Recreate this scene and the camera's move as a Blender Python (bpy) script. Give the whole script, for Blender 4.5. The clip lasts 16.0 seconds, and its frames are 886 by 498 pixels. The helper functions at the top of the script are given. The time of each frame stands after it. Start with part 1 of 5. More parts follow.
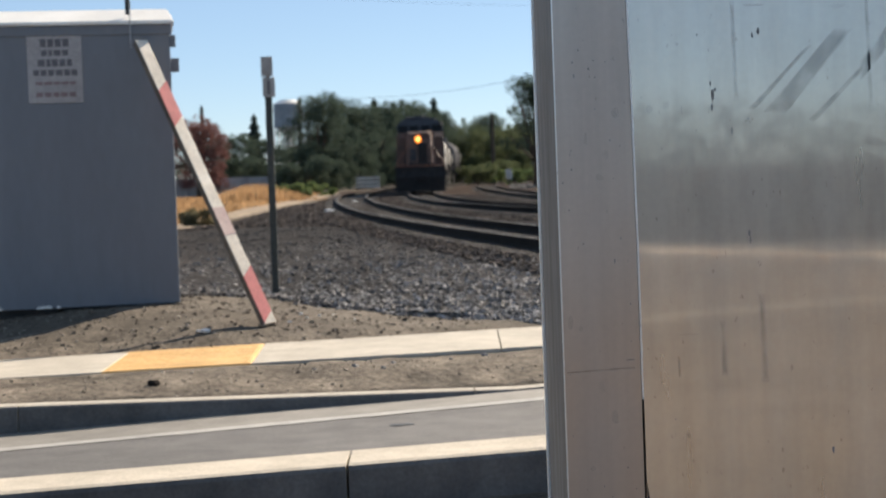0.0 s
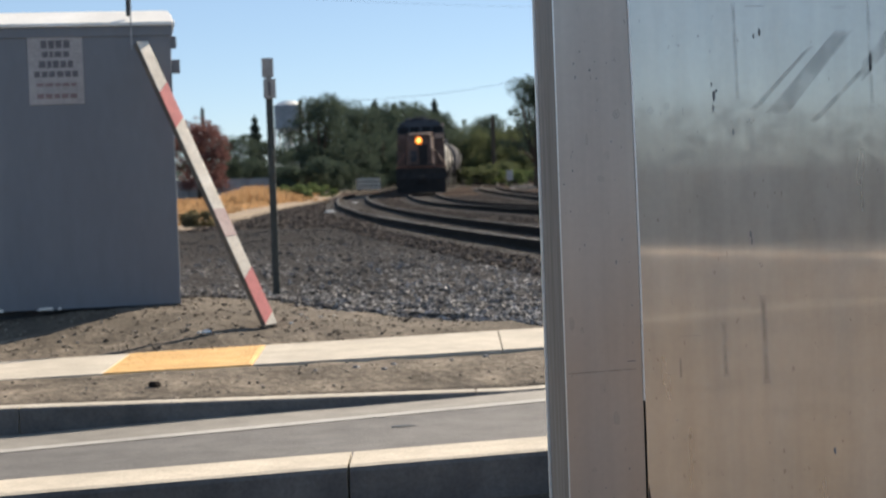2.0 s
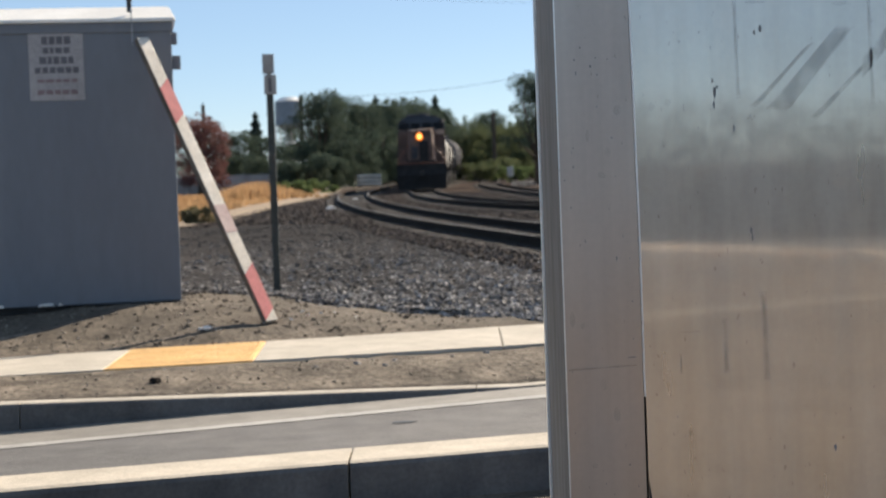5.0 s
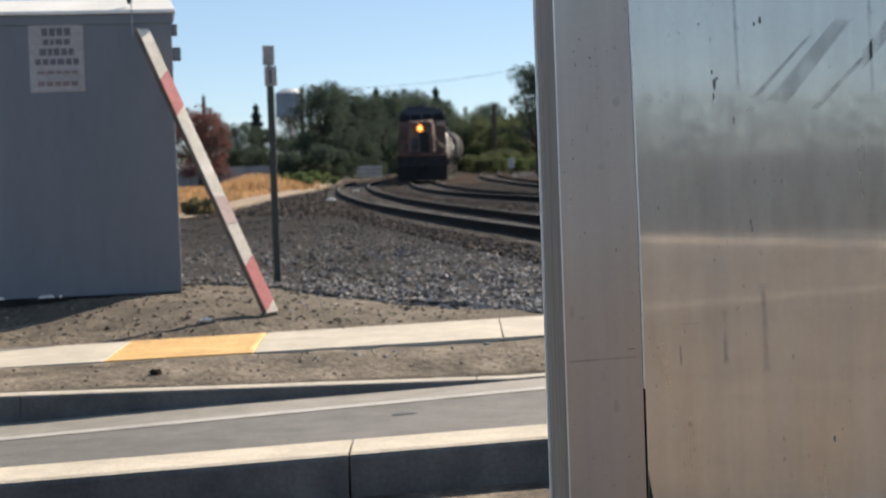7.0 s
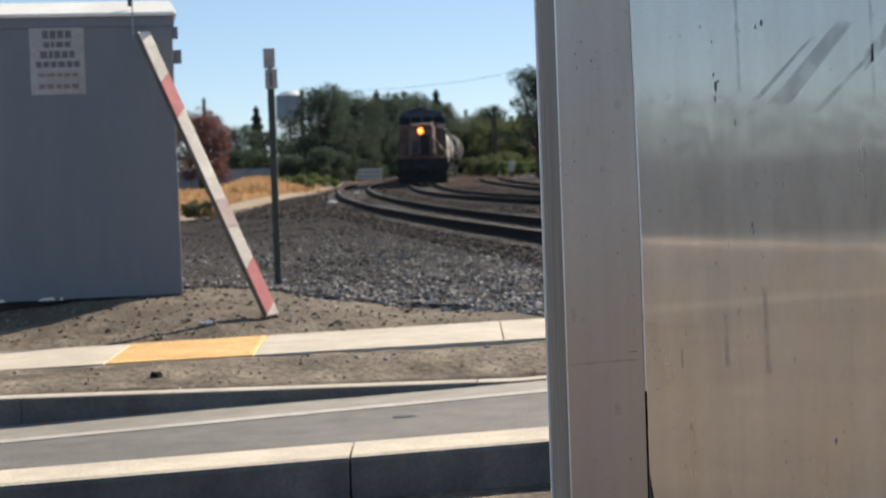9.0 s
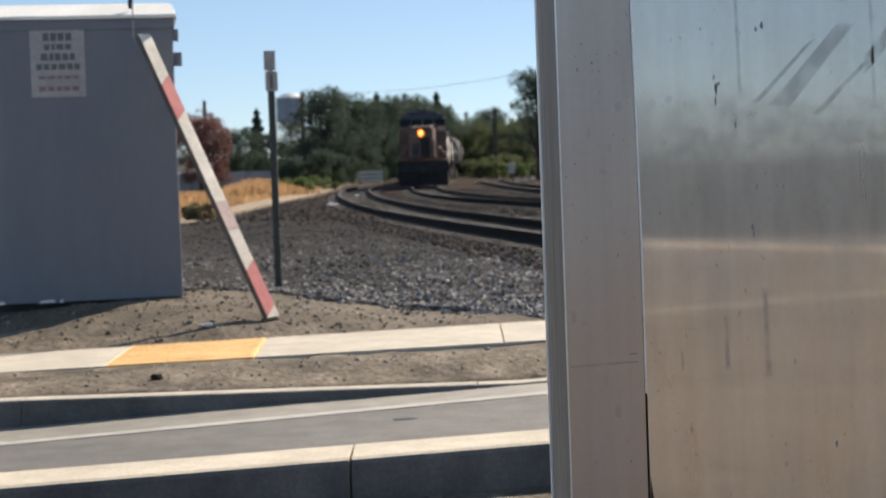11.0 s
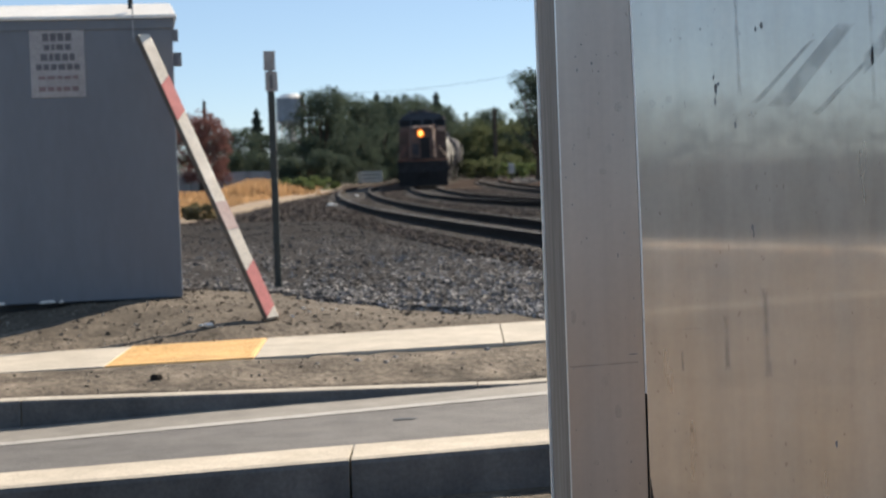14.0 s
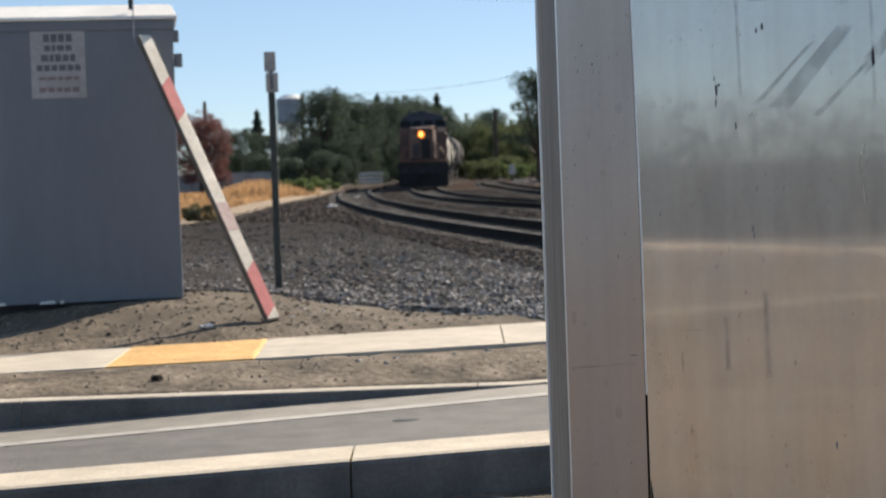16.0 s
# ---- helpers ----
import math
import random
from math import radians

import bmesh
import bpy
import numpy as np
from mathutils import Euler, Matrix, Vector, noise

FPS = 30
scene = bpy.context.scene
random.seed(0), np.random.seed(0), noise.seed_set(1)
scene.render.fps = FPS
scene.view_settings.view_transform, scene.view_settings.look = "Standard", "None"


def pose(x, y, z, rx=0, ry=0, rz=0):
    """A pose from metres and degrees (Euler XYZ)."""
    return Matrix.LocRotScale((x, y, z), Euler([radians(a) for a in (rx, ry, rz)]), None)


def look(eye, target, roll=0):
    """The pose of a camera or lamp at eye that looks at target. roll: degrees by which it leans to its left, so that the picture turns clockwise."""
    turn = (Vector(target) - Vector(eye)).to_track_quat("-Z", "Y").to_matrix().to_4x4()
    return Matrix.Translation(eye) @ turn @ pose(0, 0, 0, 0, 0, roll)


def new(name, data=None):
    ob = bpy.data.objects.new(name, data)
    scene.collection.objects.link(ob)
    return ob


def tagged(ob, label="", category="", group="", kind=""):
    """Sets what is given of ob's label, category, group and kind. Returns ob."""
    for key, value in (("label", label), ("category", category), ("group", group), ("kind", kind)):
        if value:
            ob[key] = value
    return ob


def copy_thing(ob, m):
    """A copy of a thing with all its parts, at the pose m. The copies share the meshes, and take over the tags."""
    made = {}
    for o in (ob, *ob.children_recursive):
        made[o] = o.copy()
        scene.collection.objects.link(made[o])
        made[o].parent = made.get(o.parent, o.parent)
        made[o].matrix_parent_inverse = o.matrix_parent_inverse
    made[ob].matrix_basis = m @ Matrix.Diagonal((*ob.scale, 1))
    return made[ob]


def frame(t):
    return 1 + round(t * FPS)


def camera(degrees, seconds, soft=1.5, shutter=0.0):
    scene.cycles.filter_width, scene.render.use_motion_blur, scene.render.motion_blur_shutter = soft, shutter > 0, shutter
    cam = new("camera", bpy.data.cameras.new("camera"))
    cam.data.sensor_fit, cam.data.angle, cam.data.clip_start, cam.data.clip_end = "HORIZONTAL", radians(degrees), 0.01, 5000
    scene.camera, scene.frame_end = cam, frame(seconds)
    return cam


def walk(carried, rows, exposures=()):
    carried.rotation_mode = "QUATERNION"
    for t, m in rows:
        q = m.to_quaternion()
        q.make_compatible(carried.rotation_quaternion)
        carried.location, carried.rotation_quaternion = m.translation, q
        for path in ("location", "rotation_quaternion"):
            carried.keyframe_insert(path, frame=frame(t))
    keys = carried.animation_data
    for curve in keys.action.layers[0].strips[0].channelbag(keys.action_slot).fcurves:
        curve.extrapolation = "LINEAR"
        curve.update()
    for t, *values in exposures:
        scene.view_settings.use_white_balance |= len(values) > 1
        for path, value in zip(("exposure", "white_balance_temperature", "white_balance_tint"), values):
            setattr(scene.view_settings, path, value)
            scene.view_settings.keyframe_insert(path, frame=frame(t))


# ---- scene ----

# ---- camera: held by hand on one spot, 1.6 m over the near ground ----
cam = camera(29.3, 16.0, soft=1.8, shutter=0.5)
cam.data.dof.use_dof = True
cam.data.dof.focus_distance, cam.data.dof.aperture_fstop = 4.2, 7.5
EYE = Vector((0.0, 0.0, 1.5))
TILT, LEAN = -2.69, 1.9
# seconds, and how far the hand turns it (left, up, lean) in degrees
SHAKE = [
    (0.0, -0.098, 0.158, -0.018),
    (0.5, -0.087, 0.183, -0.037),
    (1.0, -0.074, 0.232, -0.008),
    (1.5, -0.072, 0.240, -0.013),
    (2.0, -0.075, 0.203, -0.034),
    (2.5, -0.092, 0.146, -0.013),
    (3.0, -0.084, 0.096, -0.025),
    (3.5, -0.069, 0.076, 0.053),
    (4.0, -0.052, 0.087, -0.023),
    (6.5, -0.035, -0.110, -0.018),
    (7.0, -0.018, -0.205, -0.016),
    (7.5, -0.017, -0.173, -0.009),
    (8.0, -0.038, -0.060, -0.040),
    (8.5, -0.052, -0.115, -0.001),
    (9.0, -0.011, -0.115, -0.003),
    (11.5, 0.000, -0.016, -0.009),
    (12.0, 0.002, -0.005, -0.005),
    (12.5, 0.005, -0.041, -0.025),
    (13.0, -0.003, -0.035, 0.004),
    (13.5, -0.006, -0.052, 0.000),
    (14.0, -0.007, -0.030, -0.015),
    (14.5, 0.000, 0.000, 0.000),
    (15.0, 0.007, 0.022, -0.038),
    (15.5, 0.003, 0.004, -0.006),
    (16.0, 0.007, 0.004, 0.015),
]


# seconds, and how far the hand sways to the right, in millimetres
SWAY = [(0.0, 1.5), (0.5, 0.6), (1.0, 0), (4.0, 0), (6.5, 1.6), (7.0, 2.8), (7.5, -3.4), (8.0, -0.6), (8.5, 3.0), (9.0, 0), (16.0, 0)]


def held(t, left, up, lean):
    sway = float(np.interp(t, *zip(*SWAY))) / 1000
    return (Matrix.Translation(EYE + Vector((sway, 0, 0))) @ pose(0, 0, 0, 0, 0, left) @ pose(0, 0, 0, 90 + TILT + up)
            @ pose(0, 0, 0, 0, 0, -(LEAN - lean)))


EXPOSURE = 1.0
walk(cam, [(t, held(t, a, b, c)) for t, a, b, c in SHAKE],
     exposures=((0.0, EXPOSURE, 6340, 12), (16.0, EXPOSURE, 6340, 12)))

# ---- world and sun ----
SUN_AZ, SUN_EL = 37.0, 31.0
world = bpy.data.worlds.new("sky")
scene.world = world
world.use_nodes = True
wn, wl = world.node_tree.nodes, world.node_tree.links
sky = wn.new("ShaderNodeTexSky")
sky.sky_type = "NISHITA"
sky.sun_disc = False
sky.sun_elevation, sky.sun_rotation = radians(SUN_EL), radians(SUN_AZ)
sky.air_density, sky.dust_density, sky.ozone_density = 0.85, 0.2, 1.7
sky.altitude = 2000
# a thin even haze pales the blue
hazy = wn.new("ShaderNodeMix")
hazy.data_type = "RGBA"
hazy.inputs["Factor"].default_value = 0.36
hazy.inputs["B"].default_value = (4.5, 6.3, 7.9, 1)
wl.new(sky.outputs["Color"], hazy.inputs["A"])
wl.new(hazy.outputs["Result"], wn["Background"].inputs["Color"])
wn["Background"].inputs["Strength"].default_value = 0.054
sun = new("sun", bpy.data.lights.new("sun", "SUN"))
sun.data.energy, sun.data.angle, sun.data.color = 5.0, radians(0.53), (1.0, 0.86, 0.66)
sd = Vector((math.sin(radians(SUN_AZ)) * math.cos(radians(SUN_EL)),
             math.cos(radians(SUN_AZ)) * math.cos(radians(SUN_EL)), math.sin(radians(SUN_EL))))
sun.matrix_world = look(sd * 60, (0, 0, 0))


# ---- materials ----
def nodes_of(name):
    m = bpy.data.materials.new(name)
    m.use_nodes = True
    return m, m.node_tree.nodes, m.node_tree.links


def surface(name, dark, light, scale=6.0, rough=0.8, metal=0.0, bump=0.0, bump_scale=60.0, stain=0.25, stain_scale=0.7,
            stretch=(1, 1, 1), vary=0.0, fine=0.15, island=0.0, spec=0.5, coords="Object"):
    """A weathered surface: two colours by noise, a broad stain over it, fine grain, and relief."""
    m, n, l = nodes_of(name)
    b = n["Principled BSDF"]
    b.inputs["Roughness"].default_value, b.inputs["Metallic"].default_value = rough, metal
    b.inputs["Specular IOR Level"].default_value = spec
    tc, mp = n.new("ShaderNodeTexCoord"), n.new("ShaderNodeMapping")
    mp.inputs["Scale"].default_value = stretch
    l.new(tc.outputs[coords], mp.inputs["Vector"])

    def noise_at(s, detail=4.0, rough_=0.6):
        t = n.new("ShaderNodeTexNoise")
        t.inputs["Scale"].default_value, t.inputs["Detail"].default_value, t.inputs["Roughness"].default_value = s, detail, rough_
        l.new(mp.outputs["Vector"], t.inputs["Vector"])
        return t.outputs["Fac"]

    def ramp(fac, lo, hi):
        r = n.new("ShaderNodeMapRange")
        r.inputs["From Min"].default_value, r.inputs["From Max"].default_value = 0.3, 0.7
        r.inputs["To Min"].default_value, r.inputs["To Max"].default_value = lo, hi
        l.new(fac, r.inputs["Value"])
        return r.outputs["Result"]

    mix = n.new("ShaderNodeMix")
    mix.data_type = "RGBA"
    mix.inputs["A"].default_value, mix.inputs["B"].default_value = (*dark, 1), (*light, 1)
    l.new(ramp(noise_at(scale), 0, 1), mix.inputs["Factor"])
    value = ramp(noise_at(stain_scale, 3), 1 - stain, 1 + stain * 0.4)
    if fine:
        mul = n.new("ShaderNodeMath")
        mul.operation = "MULTIPLY"
        l.new(value, mul.inputs[0])
        l.new(ramp(noise_at(bump_scale, 3), 1 - fine, 1 + fine), mul.inputs[1])
        value = mul.outputs[0]
    for amount, node, socket in ((vary, "ShaderNodeObjectInfo", "Random"), (island, "ShaderNodeNewGeometry", "Random Per Island")):
        if amount:
            r = n.new("ShaderNodeMapRange")
            r.inputs["To Min"].default_value, r.inputs["To Max"].default_value = 1 - amount, 1 + amount
            l.new(n.new(node).outputs[socket], r.inputs["Value"])
            mul = n.new("ShaderNodeMath")
            mul.operation = "MULTIPLY"
            l.new(value, mul.inputs[0])
            l.new(r.outputs["Result"], mul.inputs[1])
            value = mul.outputs[0]
    sc = n.new("ShaderNodeVectorMath")
    sc.operation = "SCALE"
    l.new(mix.outputs["Result"], sc.inputs[0])
    l.new(value, sc.inputs["Scale"])
    l.new(sc.outputs["Vector"], b.inputs["Base Color"])
    l.new(ramp(noise_at(scale * 1.7), max(0.05, rough - 0.1), min(1, rough + 0.1)), b.inputs["Roughness"])
    if bump:
        bp = n.new("ShaderNodeBump")
        bp.inputs["Strength"].default_value, bp.inputs["Distance"].default_value = bump, 0.02
        l.new(noise_at(bump_scale * 0.7, 5), bp.inputs["Height"])
        l.new(bp.outputs["Normal"], b.inputs["Normal"])
    return m


def glow(name, colour, strength):
    m, n, l = nodes_of(name)
    b = n["Principled BSDF"]
    b.inputs["Base Color"].default_value = (*colour, 1)
    b.inputs["Emission Color"].default_value, b.inputs["Emission Strength"].default_value = (*colour, 1), strength
    return m


def leafy(name, dark, light):
    m, n, l = nodes_of(name)
    b = n["Principled BSDF"]
    b.inputs["Roughness"].default_value = 0.8
    b.inputs["Specular IOR Level"].default_value = 0.1
    mix = n.new("ShaderNodeMix")
    mix.data_type = "RGBA"
    mix.inputs["A"].default_value, mix.inputs["B"].default_value = (*dark, 1), (*light, 1)
    g = n.new("ShaderNodeNewGeometry")
    l.new(g.outputs["Random Per Island"], mix.inputs["Factor"])
    l.new(mix.outputs["Result"], b.inputs["Base Color"])
    tr, add = n.new("ShaderNodeBsdfTranslucent"), n.new("ShaderNodeMixShader")
    add.inputs["Fac"].default_value = 0.34
    l.new(mix.outputs["Result"], tr.inputs["Color"])
    l.new(b.outputs["BSDF"], add.inputs[1])
    l.new(tr.outputs["BSDF"], add.inputs[2])
    l.new(add.outputs["Shader"], n["Material Output"].inputs["Surface"])
    return m


DIRT = surface("dry_dirt", (0.098, 0.080, 0.063), (0.225, 0.188, 0.149), 3.2, 0.95, bump=1.0, bump_scale=24, stain=0.55, stain_scale=2.2, fine=0.5, spec=0.2)
GRAVEL = surface("crushed_rock", (0.032, 0.031, 0.032), (0.092, 0.088, 0.088), 16, 0.95, bump=1.0, bump_scale=22, stain=0.5, stain_scale=0.8, fine=0.45, spec=0.0)


def fouled(m, soil, lo, hi):
    """Blends dry soil into a gravel over the ground that lies farther from the tracks, in patches."""
    n, l = m.node_tree.nodes, m.node_tree.links
    b = n["Principled BSDF"]
    old = b.inputs["Base Color"].links[0].from_socket
    tc, sep, t = n.new("ShaderNodeTexCoord"), n.new("ShaderNodeSeparateXYZ"), n.new("ShaderNodeTexNoise")
    l.new(tc.outputs["Object"], sep.inputs["Vector"])
    l.new(tc.outputs["Object"], t.inputs["Vector"])
    t.inputs["Scale"].default_value, t.inputs["Detail"].default_value = 1.6, 6
    add, rg, mix = n.new("ShaderNodeMath"), n.new("ShaderNodeMapRange"), n.new("ShaderNodeMix")
    add.operation, mix.data_type = "MULTIPLY_ADD", "RGBA"
    add.inputs[1].default_value = 4.0
    l.new(t.outputs["Fac"], add.inputs[0])
    skew = n.new("ShaderNodeMath")
    skew.operation = "MULTIPLY_ADD"
    skew.inputs[1].default_value = 0.17
    l.new(sep.outputs["Y"], skew.inputs[0])
    l.new(sep.outputs["X"], skew.inputs[2])
    l.new(skew.outputs[0], add.inputs[2])
    rg.inputs["From Min"].default_value, rg.inputs["From Max"].default_value = lo + 4.7, hi + 4.7
    rg.inputs["To Min"].default_value, rg.inputs["To Max"].default_value = 0.8, 0.0
    l.new(add.outputs[0], rg.inputs["Value"])
    l.new(rg.outputs["Result"], mix.inputs["Factor"])
    l.new(old, mix.inputs["A"])
    mix.inputs["B"].default_value = (*soil, 1)
    l.new(mix.outputs["Result"], b.inputs["Base Color"])


def tinted(m, tint, y0, y1, share):
    """A second colour tints the ground farther along, from y0 to y1."""
    n, l = m.node_tree.nodes, m.node_tree.links
    b = n["Principled BSDF"]
    old = b.inputs["Base Color"].links[0].from_socket
    tc, sep, rg, mix = n.new("ShaderNodeTexCoord"), n.new("ShaderNodeSeparateXYZ"), n.new("ShaderNodeMapRange"), n.new("ShaderNodeMix")
    mix.data_type = "RGBA"
    l.new(tc.outputs["Object"], sep.inputs["Vector"])
    l.new(sep.outputs["Y"], rg.inputs["Value"])
    rg.inputs["From Min"].default_value, rg.inputs["From Max"].default_value = y0, y1
    rg.inputs["To Min"].default_value, rg.inputs["To Max"].default_value = 0.0, share
    l.new(rg.outputs["Result"], mix.inputs["Factor"])
    l.new(old, mix.inputs["A"])
    mix.inputs["B"].default_value = (*tint, 1)
    l.new(mix.outputs["Result"], b.inputs["Base Color"])


# trampled soil mixed with ballast dust behind the pavement
tinted(DIRT, (0.088, 0.074, 0.060), 13.5, 14.2, 0.5)
# the farther rock is coloured darker for its backlit self-shadow
tinted(GRAVEL, (0.042, 0.040, 0.040), 20, 32, 0.7)
tinted(GRAVEL, (0.080, 0.062, 0.053), 50, 95, 0.8)
fouled(GRAVEL, (0.105, 0.092, 0.086), -5.5, -1.4)
STONE = surface("ballast_stone", (0.070, 0.067, 0.068), (0.30, 0.286, 0.280), 9, 0.8, stain=0.3, island=0.85, spec=0.2, fine=0.2, bump_scale=40)
fouled(STONE, (0.085, 0.077, 0.073), -5.0, -1.2)
# farther stones take the same painted self-shadow
tinted(STONE, (0.042, 0.040, 0.040), 20, 32, 0.82)
RUST_STONE = surface("rust_dusted_ballast", (0.046, 0.037, 0.033), (0.118, 0.095, 0.083), 9, 0.9, stain=0.35, island=0.6, spec=0.1, fine=0.2, bump_scale=40)
# darkened concrete for the kerb faces turned from the sun
FACE_SHADE = surface("shaded_face_concrete", (0.085, 0.086, 0.09), (0.15, 0.149, 0.148), 4, 0.9, bump=0.3, bump_scale=50, stain=0.3, stain_scale=1.2)
SUNNED = surface("sun_bleached_concrete", (0.41, 0.362, 0.295), (0.52, 0.465, 0.385), 5, 0.9, bump=0.3, bump_scale=70, stain=0.22, stain_scale=1.3, vary=0.05)
BLEACHED = surface("bleached_concrete", (0.72, 0.575, 0.44), (0.86, 0.71, 0.56), 2, 0.9, stain=0.25, stain_scale=0.6)
ASPHALT = surface("worn_asphalt", (0.096, 0.093, 0.094), (0.140, 0.135, 0.133), 3.0, 0.85, bump=0.4, bump_scale=90, stain=0.2, stain_scale=0.5)
CONCRETE = surface("concrete", (0.38, 0.342, 0.288), (0.49, 0.447, 0.38), 5, 0.9, bump=0.25, bump_scale=70, stain=0.18, stain_scale=1.3, vary=0.06)
GUTTER = surface("gutter_concrete", (0.19, 0.178, 0.162), (0.26, 0.245, 0.222), 4, 0.9, bump=0.25, bump_scale=70, stain=0.25)
WHITE_LINE = surface("road_paint", (0.30, 0.29, 0.275), (0.44, 0.425, 0.40), 7, 0.7, bump=0.2, bump_scale=90, stain=0.2)
TACTILE = surface("tactile_yellow", (0.70, 0.41, 0.145), (0.80, 0.49, 0.19), 4, 0.7, stain=0.15, stain_scale=2)
SHED_PAINT = surface("grey_blue_paint", (0.150, 0.168, 0.200), (0.174, 0.195, 0.228), 1.2, 0.55, bump=0.12, bump_scale=14, stain=0.12, stain_scale=0.8, stretch=(1, 1, 0.35), fine=0.04)
ROOF_WHITE = surface("white_roof_metal", (0.76, 0.74, 0.70), (0.86, 0.84, 0.80), 3, 0.5, stain=0.15)
DARK_STEEL = surface("dark_steel", (0.03, 0.035, 0.038), (0.06, 0.065, 0.07), 8, 0.6, metal=0.3, stain=0.3)
POST_GREEN = surface("dull_green_steel", (0.045, 0.055, 0.055), (0.075, 0.09, 0.088), 8, 0.6, stain=0.3)
GALV = surface("galvanised_plate", (0.36, 0.37, 0.38), (0.48, 0.49, 0.50), 9, 0.45, metal=0.5, stain=0.2)
PLATE = surface("weathered_grey_plate", (0.24, 0.24, 0.245), (0.36, 0.36, 0.365), 9, 0.6, stain=0.25, stain_scale=4)
SIGN_WHITE = surface("faded_white_sign", (0.30, 0.295, 0.305), (0.38, 0.37, 0.38), 5, 0.6, stain=0.15)
SIGN_INK = surface("faded_dark_ink", (0.10, 0.10, 0.115), (0.15, 0.15, 0.17), 5, 0.7)
SIGN_RED = surface("faded_red_ink", (0.20, 0.15, 0.16), (0.25, 0.19, 0.20), 5, 0.7)
BOARD_WHITE = surface("weathered_white_board", (0.70, 0.61, 0.50), (0.85, 0.77, 0.66), 6, 0.6, stain=0.25, stain_scale=2.5)
BOARD_RED = surface("faded_red_band", (0.54, 0.085, 0.095), (0.66, 0.14, 0.145), 6, 0.5, stain=0.2, stain_scale=2.5)
BOARD_EDGE = surface("shaded_board_edge", (0.10, 0.085, 0.07), (0.18, 0.15, 0.12), 9, 0.8)
RAIL = surface("rusty_rail", (0.014, 0.012, 0.011), (0.03, 0.024, 0.02), 9, 0.9, spec=0.1, stain=0.3)
RAIL_HEAD = surface("worn_rail_head", (0.06, 0.055, 0.052), (0.12, 0.11, 0.105), 6, 0.6, metal=0.5, stain=0.3)
TIE = surface("timber_tie", (0.045, 0.037, 0.032), (0.085, 0.07, 0.06), 8, 0.9, vary=0.3, bump=0.5, bump_scale=30, stretch=(0.3, 1, 1))
STRAW = surface("dry_grass", (0.36, 0.222, 0.112), (0.53, 0.345, 0.185), 1.5, 0.95, stain=0.45, stain_scale=0.12, island=0.25, spec=0.1)
def thin(m, share):
    """Lets light through a thin dry blade."""
    n, l = m.node_tree.nodes, m.node_tree.links
    b, tr, mx = n["Principled BSDF"], n.new("ShaderNodeBsdfTranslucent"), n.new("ShaderNodeMixShader")
    l.new(b.inputs["Base Color"].links[0].from_socket, tr.inputs["Color"])
    mx.inputs["Fac"].default_value = share
    l.new(b.outputs["BSDF"], mx.inputs[1])
    l.new(tr.outputs["BSDF"], mx.inputs[2])
    l.new(mx.outputs["Shader"], n["Material Output"].inputs["Surface"])


thin(STRAW, 0.42)
PATH = surface("pale_dirt_path", (0.23, 0.175, 0.125), (0.34, 0.265, 0.19), 1.5, 0.95, bump=0.6, bump_scale=20, stain=0.25, stain_scale=0.3, spec=0.2)
FENCE = surface("weathered_fence", (0.36, 0.34, 0.335), (0.48, 0.46, 0.45), 2, 0.9, vary=0.25, stretch=(3, 3, 0.4))
BARK = surface("bark", (0.05, 0.038, 0.028), (0.10, 0.078, 0.058), 5, 0.95, bump=0.7, bump_scale=12, stretch=(1, 1, 0.3))
# leaf and needle greens are lifted toward blue in place of distance haze
LEAF_DARK = leafy("dark_leaves", (0.045, 0.066, 0.055), (0.090, 0.118, 0.082))
LEAF_MID = leafy("green_leaves", (0.056, 0.078, 0.048), (0.118, 0.142, 0.080))
WEED = leafy("weed_leaves", (0.10, 0.14, 0.06), (0.19, 0.24, 0.10))
LEAF_OLIVE = leafy("dusty_olive_leaves", (0.11, 0.098, 0.055), (0.20, 0.175, 0.10))
LEAF_YELLOW = leafy("yellow_green_leaves", (0.070, 0.090, 0.045), (0.145, 0.160, 0.078))
HEDGE = leafy("grey_hedge_leaves", (0.032, 0.031, 0.028), (0.06, 0.058, 0.052))
LEAF_RED = leafy("rust_red_leaves", (0.135, 0.065, 0.060), (0.23, 0.12, 0.108))
NEEDLE = leafy("needles", (0.046, 0.064, 0.058), (0.085, 0.112, 0.090))
TOWER = surface("pale_blue_tank_paint", (0.17, 0.21, 0.25), (0.24, 0.28, 0.33), 0.3, 0.5)
TOWER_ROOF = surface("white_tank_roof", (0.70, 0.68, 0.65), (0.80, 0.78, 0.75), 0.3, 0.5)
LOCO_ROOF = surface("dark_loco_roof", (0.022, 0.025, 0.034), (0.045, 0.050, 0.062), 1.5, 0.6, stain=0.3)
# the ochre is greyed a little in place of distance haze
LOCO_YELLOW = surface("grimy_ochre_paint", (0.095, 0.055, 0.044), (0.15, 0.09, 0.072), 1.4, 0.6, stain=0.4)
LOCO_PALE = surface("cream_painted_sunlight", (0.34, 0.24, 0.185), (0.46, 0.33, 0.26), 2, 0.5)
LOCO_BLACK = surface("sooty_underframe", (0.008, 0.008, 0.010), (0.018, 0.018, 0.020), 2, 0.8)
LOCO_RED = surface("red_sill_stripe", (0.14, 0.055, 0.038), (0.21, 0.085, 0.055), 3, 0.6)
TANK_WHITE = surface("grimy_white_tank", (0.36, 0.35, 0.335), (0.54, 0.525, 0.50), 0.8, 0.8, spec=0.1, stain=0.4, stain_scale=0.5)
